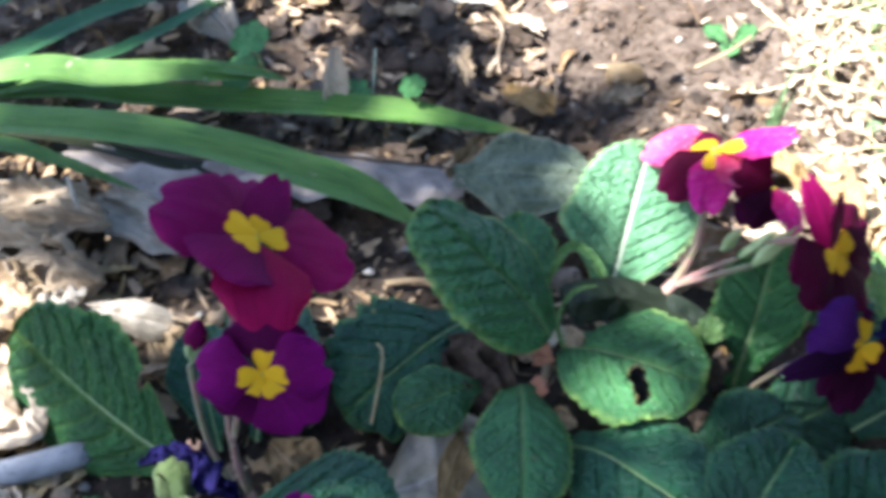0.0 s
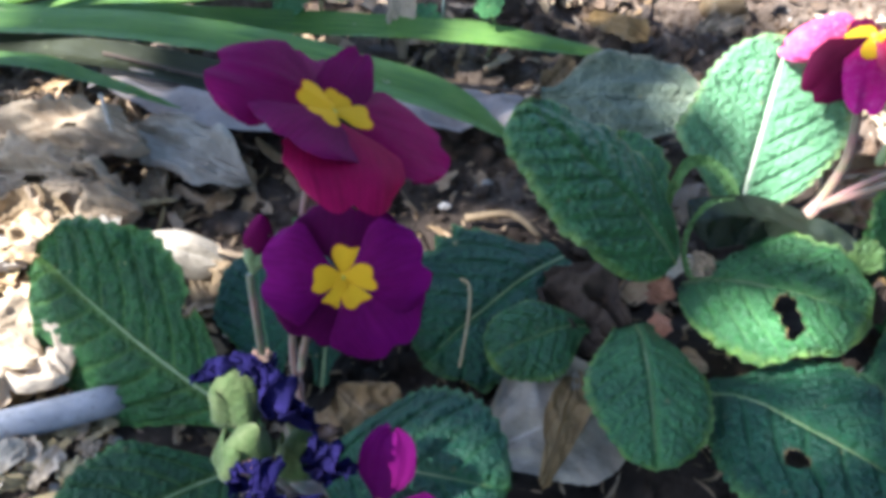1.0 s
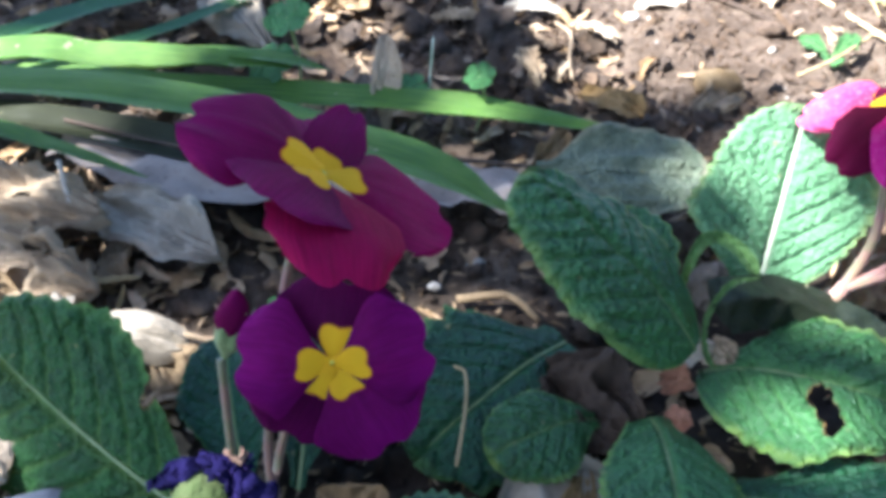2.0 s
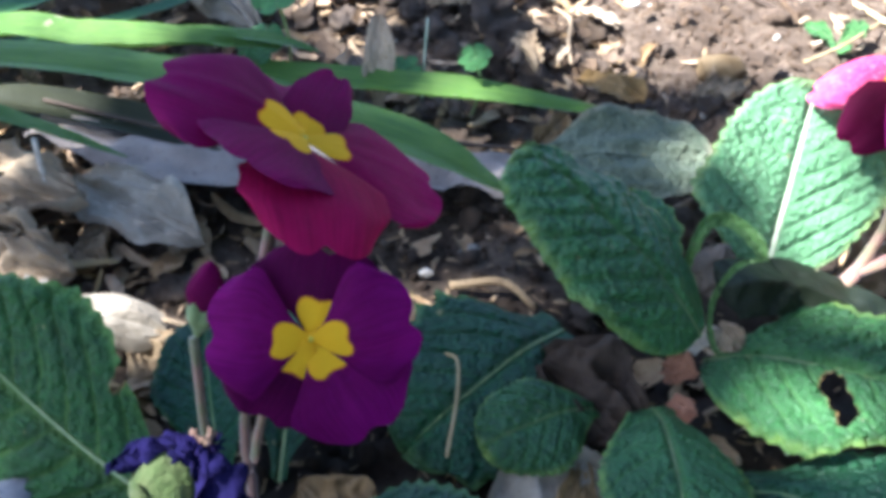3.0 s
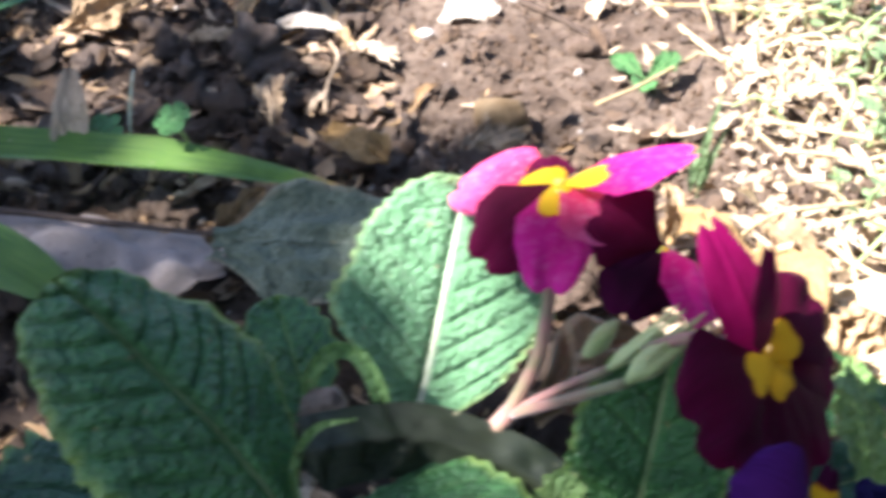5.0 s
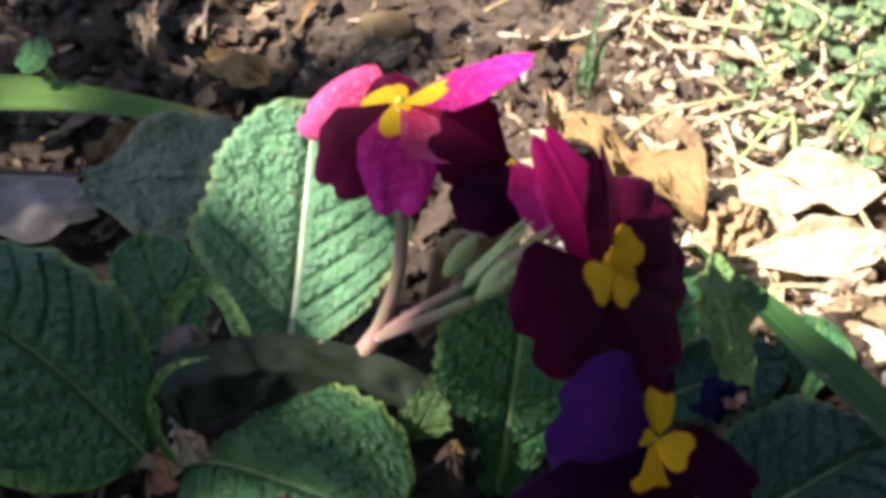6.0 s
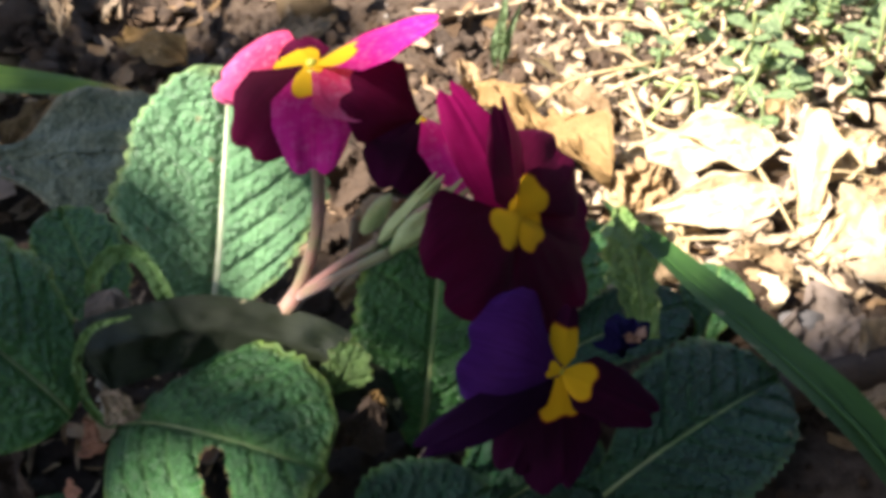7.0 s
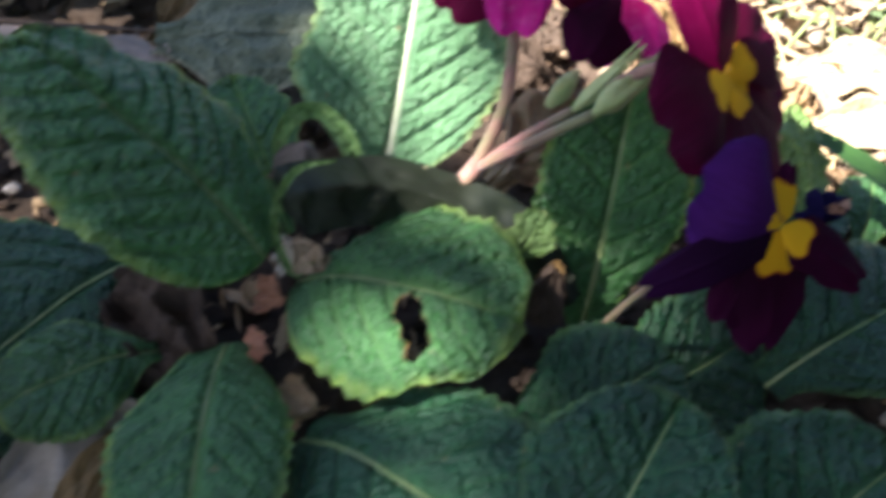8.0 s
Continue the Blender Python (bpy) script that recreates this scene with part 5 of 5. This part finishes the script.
dead_leaf(TAN, (-0.02, 0.107, 0.006), (-0.032, 0.118, 0.009), (0, -0.4, 0.9), 0.006, "tan dead leaf under the violet flower", seed=86)
dead_leaf(BUFF, (-0.09, 0.12, 0.006), (-0.108, 0.135, 0.01), (0, -0.4, 0.9), 0.009, "bleached dead leaf in a sun fleck", seed=87)
dead_leaf(BUFF, (-0.09, 0.105, 0.005), (-0.104, 0.118, 0.01), (0, -0.4, 0.9), 0.008, "bleached dead leaf in a sun fleck", seed=88)
dead_leaf(BUFF, (-0.098, 0.133, 0.009), (-0.081, 0.118, 0.011), (0.1, -0.45, 0.9), 0.0085, "broad buff dead leaf beside the primrose", wide=0.45, crumple=0.25, wave=0.15, tooth=0.15, teeth=5, seed=97)
dead_leaf(BUFF, (-0.1, 0.125, 0.011), (-0.086, 0.1205, 0.0125), (-0.2, -0.4, 0.9), 0.005, "bleached dead leaf lying in full sun", roll=0.5, crumple=0.2, seed=98)
dead_leaf(PALE, (-0.092, 0.098, 0.006), (-0.084, 0.105, 0.008), (0, -0.4, 0.9), 0.0034, "bleached ring-shaped leaf curl", roll=0.9, crumple=0.2, seed=99)
for k in range(14):
    x, y = -0.094 + 0.0021 * (k * 5 % 14), 0.0965 + 0.0012 * (k * 3 % 11)
    a, ln = 1.9 * k, 0.0045 + 0.0006 * (k * 5 % 7)
    b0 = floor_at(x, y, 0.002)
    dead_leaf((PALE, BUFF, STRAW)[k % 3], b0, (x + math.cos(a) * ln, y + math.sin(a) * ln, b0[2] + 0.0015), (0.3 * math.sin(k), -0.3, 0.9), ln * 0.33, "small bleached leaf chip beside the twig", crumple=0.4, tooth=0.2, teeth=4, roll=0.6 * math.cos(k), rows=20, cols=14, seed=600 + k)
dead_leaf(TAN, (-0.112, 0.15, 0.01), (-0.092, 0.158, 0.014), (-0.1, -0.5, 0.9), 0.008, "tan dead leaf in a sun fleck", seed=89)
dead_leaf(TAN, (0.062, 0.165, 0.012), (0.082, 0.175, 0.018), (0, -0.5, 0.9), 0.008, "tan dead leaf behind the flowers", seed=90)
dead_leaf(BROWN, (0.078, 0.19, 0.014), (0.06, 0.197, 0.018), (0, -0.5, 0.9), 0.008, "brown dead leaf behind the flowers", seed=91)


litter_rng = random.Random(23)
for k, (x, y) in enumerate([(-0.118, 0.181), (-0.1, 0.183), (-0.092, 0.171), (-0.11, 0.16), (-0.1, 0.149), (-0.082, 0.181), (-0.12, 0.158), (-0.088, 0.16), (-0.125, 0.17)]):
    a = litter_rng.uniform(0, 6.3)
    ln = litter_rng.uniform(0.012, 0.02)
    b0 = floor_at(x, y, litter_rng.uniform(0.004, 0.008))
    b1 = (x + math.cos(a) * ln, y + math.sin(a) * ln, b0[2] + litter_rng.uniform(0.0, 0.008))
    dead_leaf((TAN, PALE, TAN)[k % 3], b0, b1, (litter_rng.uniform(-0.5, 0.5), litter_rng.uniform(-0.8, 0.1), 0.8), ln * litter_rng.uniform(0.25, 0.36),
              "small crumpled pale dead leaf" if k % 3 == 1 else "small crumpled tan dead leaf", roll=litter_rng.uniform(-0.9, 0.9), tooth=0.25, teeth=6, crumple=0.4, seed=400 + 5 * k)


def stick(name, points, r0, r1, material, label, category="stick", group=""):
    return single(name, tube_mesh(name, material, points, np.linspace(r0, r1, len(points)), 10, 6), label, category, group)


stick("twig", [(-0.125, 0.099, 0.006), (-0.09, 0.1085, 0.008), (-0.07, 0.1155, 0.0085)], 0.0031, 0.0029, TWIG, "thick smooth grey twig lying on litter", "twig")
for pts, r in [([(0.1353, 0.33, 0.022), (0.138, 0.28, 0.02), (0.1422, 0.2332, 0.018)], 0.0016), ([(0.1, 0.328, 0.02), (0.1094, 0.2976, 0.02), (0.122, 0.27, 0.018)], 0.0014),
               ([(0.112, 0.282, 0.02), (0.094, 0.262, 0.021), (0.082, 0.255, 0.019)], 0.0008), ([(0.15, 0.3, 0.02), (0.128, 0.27, 0.018), (0.115, 0.24, 0.016)], 0.001),
               ([(0.13, 0.215, 0.02), (0.112, 0.213, 0.018), (0.1, 0.203, 0.016)], 0.0008), ([(0.156, 0.25, 0.018), (0.145, 0.22, 0.02), (0.12, 0.212, 0.016)], 0.0009),
               ([(0.12, 0.255, 0.018), (0.1, 0.245, 0.017), (0.085, 0.25, 0.016)], 0.0007), ([(0.16, 0.165, 0.012), (0.14, 0.168, 0.013), (0.11, 0.172, 0.012)], 0.0008)]:
    stick("straw", pts, r * 0.6, r * 0.45, STRAW, "bleached dry straw lying on the soil", "straw", "straws")
stick("thin_stem", [(-0.1, 0.155, 0.009), (-0.08, 0.157, 0.011), (-0.05, 0.148, 0.012)], 0.0005, 0.0004, TAN, "thin dry brown stem", "stem")
stick("thin_stem", [(-0.088, 0.183, 0.012), (-0.088, 0.178, 0.022), (-0.0895, 0.18, 0.031)], 0.0009, 0.0005, PALE, "short upright dry stem", "stem")
stick("thin_stem", [(-0.0105, 0.1435, 0.013), (-0.0088, 0.138, 0.0165), (-0.0088, 0.13, 0.0165), (-0.0102, 0.1207, 0.013)], 0.0003, 0.0003, STRAW, "pale bent grass stem over a leaf", "stem")
stick("thin_stem", [(-0.01, 0.166, 0.01), (0.0, 0.165, 0.012), (0.006, 0.16, 0.01)], 0.0009, 0.0006, TAN, "dry brown stem on the soil", "stem")
stick("thin_stem", [(-0.0175, 0.229, 0.017), (-0.0172, 0.2315, 0.027), (-0.0167, 0.2373, 0.0345)], 0.00028, 0.00022, MIDRIB_PALE, "thin upright pale green stem", "stem")
stick("thin_stem", [(0.0183, 0.2806, 0.0215), (0.0215, 0.2696, 0.0225), (0.0201, 0.2577, 0.021), (0.0204, 0.2495, 0.0185)], 0.0006, 0.0004, TAN, "bent dry tan stem on the clods", "stem")
stick("thin_stem", [(0.0374, 0.3018, 0.0185), (0.0396, 0.29, 0.019), (0.0412, 0.2855, 0.0185), (0.0466, 0.2828, 0.018)], 0.0007, 0.0004, OCHRE, "bent dry tan stem on the soil", "stem")
# Thin rod added where a branch's shadow lies on the soil.
stick("dark_twig", [(0.064, 0.32, 0.0188), (0.0768, 0.3055, 0.019), (0.089, 0.2894, 0.0182)], 0.0011, 0.0007, BROWN, "thin dark brown rod standing in for a branch shadow", "twig")
stick("dark_stick", [(0.122, 0.137, 0.009), (0.14, 0.14, 0.01), (0.165, 0.1435, 0.01)], 0.0032, 0.003, BROWN, "dark brown stick in shade", "stick")


def stone(name, centre, size, seed, material, label, stretch=(1, 0.8, 0.6)):
    return single(name, mesh_from(name, *lump(centre, size, seed, stretch, 0.22, 3), material), label, "stone", "stones")


stone("stone", floor_at(0.06, 0.2525, 0.0035), 0.0062, 31, TAN, "brown stone lying in shadow")
stone("stone", floor_at(0.082, 0.283, 0.002), 0.0042, 32, CRUMBS, "rounded clod of soil in the sun")
stone("stone", floor_at(0.042, 0.29, 0.001), 0.0022, 33, PEBBLE, "small white stone on the soil")
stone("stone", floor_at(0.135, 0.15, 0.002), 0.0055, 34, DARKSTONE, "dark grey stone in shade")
stone("stone", floor_at(-0.0145, 0.1705, 0.0015), 0.0014, 35, PEBBLE, "tiny white stone on dark soil")


def clover(centre, stem_base, size, turn, label="small green clover leaf of three heart-shaped leaflets", tilt=(-0.25, -0.45, 0.86)):
    ob = thing("clover", label, "clover", "clovers", at=stem_base)
    nz = np.array(tilt) / np.linalg.norm(tilt)
    u = np.cross(nz, [0, 1, 0.2])
    u /= np.linalg.norm(u)
    v = np.cross(nz, u)
    for k in range(3):
        a = radians(turn + 120 * k)
        out = np.cos(a) * u + np.sin(a) * v
        me = petal_mesh("leaflet", CLOVER, np.array(centre), out, nz, size, size * 0.74, 0.1, 0.25, 0.1, 0.28, 0.04, 0.0, seed=int(turn) + k)
        for key in ("vein", "rim", "dry"):
            a2 = me.attributes.new(key, "FLOAT", "POINT")
        part("leaflet", me, ob)
    part("stem", tube_mesh("stem", CALYX, [stem_base, (np.array(stem_base) + centre) / 2 + (0.002, 0, 0.001), centre], [0.0005, 0.0004, 0.0004], 6, 4), ob)
    return ob


clover((-0.0505, 0.2275, 0.0425), floor_at(-0.052, 0.24), 0.0056, 40)
clover((-0.0055, 0.2225, 0.0315), floor_at(-0.006, 0.228), 0.0037, 95)
clover((-0.0225, 0.2285, 0.0245), floor_at(-0.022, 0.234), 0.0048, 15)
clover((-0.056, 0.232, 0.0285), floor_at(-0.056, 0.24), 0.006, 70)
clover((-0.041, 0.15, 0.016), floor_at(-0.042, 0.155), 0.006, 20)
torn = thing("weed_leaf", "torn bright green weed leaf under a straw", "weed", at=floor_at(0.095, 0.272))
for k, (tip, hw) in enumerate([((0.0885, 0.2775, 0.0205), 0.0028), ((0.0938, 0.2635, 0.0185), 0.003), ((0.1045, 0.2752, 0.0225), 0.0027)]):
    leaf(torn, CLOVER, (0.0965, 0.271, 0.0175), tip, (0.1 * (k - 1), -0.4, 0.9), hw, wide=0.6, tooth=0.22, teeth=4, wave=0.2, cup=0.25, seed=101 + k, rows=30, cols=20)
blade_grass = thing("grass_tuft", "small tuft of upright grass blades", "grass", at=floor_at(0.104, 0.228))
for k, (dx, dy, h) in enumerate([(0.0, 0.0, 0.021), (0.0012, 0.002, 0.013), (-0.0012, 0.001, 0.009)]):
    part("blade", strap_mesh("blade", WEED, [floor_at(0.101 + dx, 0.228 + dy), (0.101 + 1.3 * dx, 0.229, 0.014 + h * 0.5), (0.103 + 2 * dx, 0.231, 0.014 + h)], 0.0009, seed=30 + k, tip=0.6, up=(0, -1, 0.3), steps=8, cols=5), blade_grass)

weed_rng = random.Random(5)
for k in range(180):
    x, y = weed_rng.uniform(0.118, 0.21), weed_rng.uniform(0.195, 0.34)
    if x - 0.118 < (0.262 - y) * 0.25 or (y > 0.24 and x < 0.145):
        continue
    base = floor_at(x, y)
    plant = thing("weed", "small light green chickweed with rounded leaves", "weed", "weeds", at=base)
    h = weed_rng.uniform(0.008, 0.02)
    top = np.array(base) + (weed_rng.uniform(-0.006, 0.006), weed_rng.uniform(-0.008, 0.002), h)
    part("stem", tube_mesh("stem", CALYX, [base, (np.array(base) + top) / 2 + (0.001, 0, 0), top], [0.0005, 0.0004, 0.0004], 5, 3), plant)
    for q in range(weed_rng.choice((3, 4, 5))):
        a = weed_rng.uniform(0, 6.3)
        at = np.array(base) + (top - np.array(base)) * (1 - 0.18 * q)
        ln = weed_rng.uniform(0.003, 0.0065)
        tip = at + (math.cos(a) * ln, math.sin(a) * ln, weed_rng.uniform(-0.1, 0.45) * ln)
        leaf(plant, WEED, at, tip, (0, -0.15, 1), ln * weed_rng.uniform(0.3, 0.45), rib=False, rows=12, cols=9, seed=200 + 9 * k + q, quilt=0.4, tooth=0.02, wide=0.55, stem=0.15)
for k in range(60):
    x, y = weed_rng.uniform(0.12, 0.21), weed_rng.uniform(0.2, 0.33)
    b = floor_at(x, y)
    stick("straw", [b, (b[0] + weed_rng.uniform(-0.012, 0.012), b[1] + weed_rng.uniform(-0.01, 0.01), b[2] + weed_rng.uniform(0.004, 0.016)),
                    (b[0] + weed_rng.uniform(-0.026, 0.026), b[1] + weed_rng.uniform(-0.02, 0.02), b[2] + weed_rng.uniform(0.002, 0.012))], 0.0005, 0.0004, weed_rng.choice((STRAW, CALYX)), "thin dry stem among the weeds", "straw", "straws")

# ---- an unseen tree, added to shade the bed ----
tree = thing("tree", "unseen small leafy tree added to shade the flower bed", "tree", at=floor_at(-2.1, -0.5))
REACH = 1.4


def shaded(x, y):
    """How thick the added crown stands between sun and this spot of the bed."""
    edge = 0.5 + 0.5 * float(lattice(91, x * 18, y * 18))
    left = float(smooth(0.041, 0.029, x + 0.012 * (edge - 0.5)))
    rim = 0.142 + 0.012 * float(smooth(0.06, 0.085, x) * smooth(0.112, 0.096, x))
    front = float(smooth(rim + 0.012, rim - 0.012, y + 0.02 * (edge - 0.5)))
    fleck = float(smooth(0.018, 0.008, abs(x + 0.132) - 0.03)) * float(smooth(0.168, 0.15, y)) * float(smooth(0.06, 0.08, y))
    dapple = 0.56 * float(smooth(1.3, 0.6, math.hypot((x - 0.032) / 0.022, (y - 0.117) / 0.0165)))
    patch = 0.75 * float(smooth(1.3, 0.8, math.hypot((x + 0.082) / 0.012, (y - 0.152) / 0.01)))
    thin = 1.2 - 0.5 * float(smooth(0.226, 0.246, y))
    thin -= 0.55 * float(smooth(-0.04, -0.06, x) * smooth(0.16, 0.175, y) * smooth(0.255, 0.235, y))
    thin += 0.3 * float(smooth(0.235, 0.258, y) * smooth(0.02, 0.004, x) * smooth(-0.07, -0.05, x))
    thin -= 0.4 * float(smooth(0.225, 0.24, y) * smooth(0.004, 0.018, x))
    thin += 0.9 * float(smooth(0.232, 0.247, y) * smooth(-0.075, -0.092, x))
    thin += 1.2 * float(smooth(0.05, 0.08, x))
    thin += 0.6 * float(smooth(1.4, 0.8, math.hypot((x - 0.01) / 0.022, (y - 0.158) / 0.02)))
    gleam = 0.85 * float(smooth(1.3, 0.7, math.hypot((x + 0.104) / 0.024, (y - 0.219) / 0.011)))
    hollow = 1.5 * float(smooth(1.4, 0.6, math.hypot((x - 0.041) / 0.011, (y - 0.244) / 0.01)))
    return max(left * thin, front * thin, hollow) * (1 - fleck) * (1 - dapple) * (1 - patch) * (1 - gleam)


crown_rng = random.Random(17)
verts, faces, k, placed = [], [], 0, []
for _ in range(4200):
    x, y = crown_rng.uniform(-0.3, 0.3), crown_rng.uniform(-0.12, 0.42)
    if 2.5 * crown_rng.random() > shaded(x, y) ** 1.5:
        continue
    c = Vector((x, y, 0.025)) + SUN_FROM * (REACH + crown_rng.uniform(-0.15, 0.2))
    m = SUN_FROM.to_track_quat("Z", "Y").to_matrix() @ Euler((crown_rng.gauss(0, 0.5), crown_rng.gauss(0, 0.5), crown_rng.uniform(0, 6.3))).to_matrix()
    ln, wd = crown_rng.uniform(0.014, 0.024), crown_rng.uniform(0.007, 0.011)
    shape = [(-1, 0, 0), (-0.5, 0.85, 0.12), (0.15, 0.95, 0.12), (0.65, 0.6, 0.05), (1, 0, -0.1), (0.65, -0.6, 0.05), (0.15, -0.95, 0.12), (-0.5, -0.85, 0.12), (0, 0, 0)]
    for a, b, h in shape:
        verts.append(tuple(c + m @ Vector((a * ln, b * wd, h * wd * 2))))
    faces += [(k + i, k + (i + 1) % 8, k + 8) for i in range(8)]
    k += 9
    placed.append(c)
part("crown", mesh_from("crown", verts, faces, WEED), tree, "crown of small green leaves placed by the wanted shade")
mid = sum(placed, Vector()) / len(placed)
foot, fork = Vector(floor_at(-2.1, -0.5)), Vector((-1.9, -0.4, 1.0))
part("trunk", tube_mesh("trunk", BARK, [foot, (foot + fork) / 2 + Vector((0.03, 0.02, 0)), fork], [0.05, 0.04, 0.032], 12), tree)
for t in range(0, len(placed), max(1, len(placed) // 46)):
    tip = placed[t]
    joint = mid.lerp(tip, 0.45) + Vector((-0.06, -0.01, -0.05))
    part("branch", tube_mesh("branch", BARK, [fork, fork.lerp(joint, 0.6) + Vector((0, 0, 0.03)), joint, tip], [0.007, 0.004, 0.0022, 0.0007], 6, 4), tree)

# ---- an unseen shrub, added to keep the sky off the bed's front ----
shrub = thing("shrub", "unseen low dense evergreen shrub added to keep skylight off the flower bed", "shrub", at=floor_at(0.28, -0.01))
verts, faces, k = [], [], 0
tips = []
while len(tips) < 4300:
    p = Vector((crown_rng.uniform(-1, 1), crown_rng.uniform(-1, 1), crown_rng.uniform(-0.6, 1)))
    if p.length > 1:
        continue
    # Clumps set out of view so the bed's front right stays dark.
    if len(tips) >= 3800:
        c = Vector((0.195 + 0.042 * p.x, 0.085 + 0.04 * p.y, 0.07 + 0.05 * p.z))
    elif len(tips) >= 3050:
        c = Vector((0.13 + 0.085 * p.x, -0.045 + 0.03 * p.y, 0.1 + 0.08 * p.z))
    elif len(tips) >= 2700:
        c = Vector((0.14 + 0.033 * p.x, 0.055 + 0.033 * p.y, 0.1 + 0.045 * p.z))
    elif len(tips) >= 2200:
        c = Vector((0.095 + 0.065 * p.x, 0.055 + 0.075 * p.y, 0.25 + 0.03 * p.z))
    elif len(tips) >= 1700:
        c = Vector((0.165 + 0.055 * p.x, 0.04 + 0.045 * p.y, 0.135 + 0.055 * p.z))
    elif len(tips) % 3:
        c = Vector((0.21 + 0.15 * p.x, 0.07 + 0.19 * p.y, 0.3 + 0.07 * p.z))
    else:
        c = Vector((0.28 + 0.165 * p.x, -0.01 + 0.1 * p.y, 0.14 + 0.18 * p.z))
    m = Euler((crown_rng.uniform(0, 6.3), crown_rng.uniform(0, 6.3), crown_rng.uniform(0, 6.3))).to_matrix()
    ln, wd = crown_rng.uniform(0.02, 0.034), crown_rng.uniform(0.01, 0.016)
    for a, b, h in shape:
        verts.append(tuple(c + m @ Vector((a * ln, b * wd, h * wd * 2))))
    faces += [(k + i, k + (i + 1) % 8, k + 8) for i in range(8)]
    k += 9
    tips.append(c)
part("foliage", mesh_from("foliage", verts, faces, LEAF_SHADY), shrub, "dark green foliage clumps that block skylight")
for t in range(0, 2700, 60):
    part("branch", tube_mesh("branch", BARK, [floor_at(0.28, -0.01), Vector(floor_at(0.28, -0.01)).lerp(tips[t], 0.5) + Vector((0, 0, 0.03)), tips[t]], [0.006, 0.003, 0.001], 6, 4), shrub)
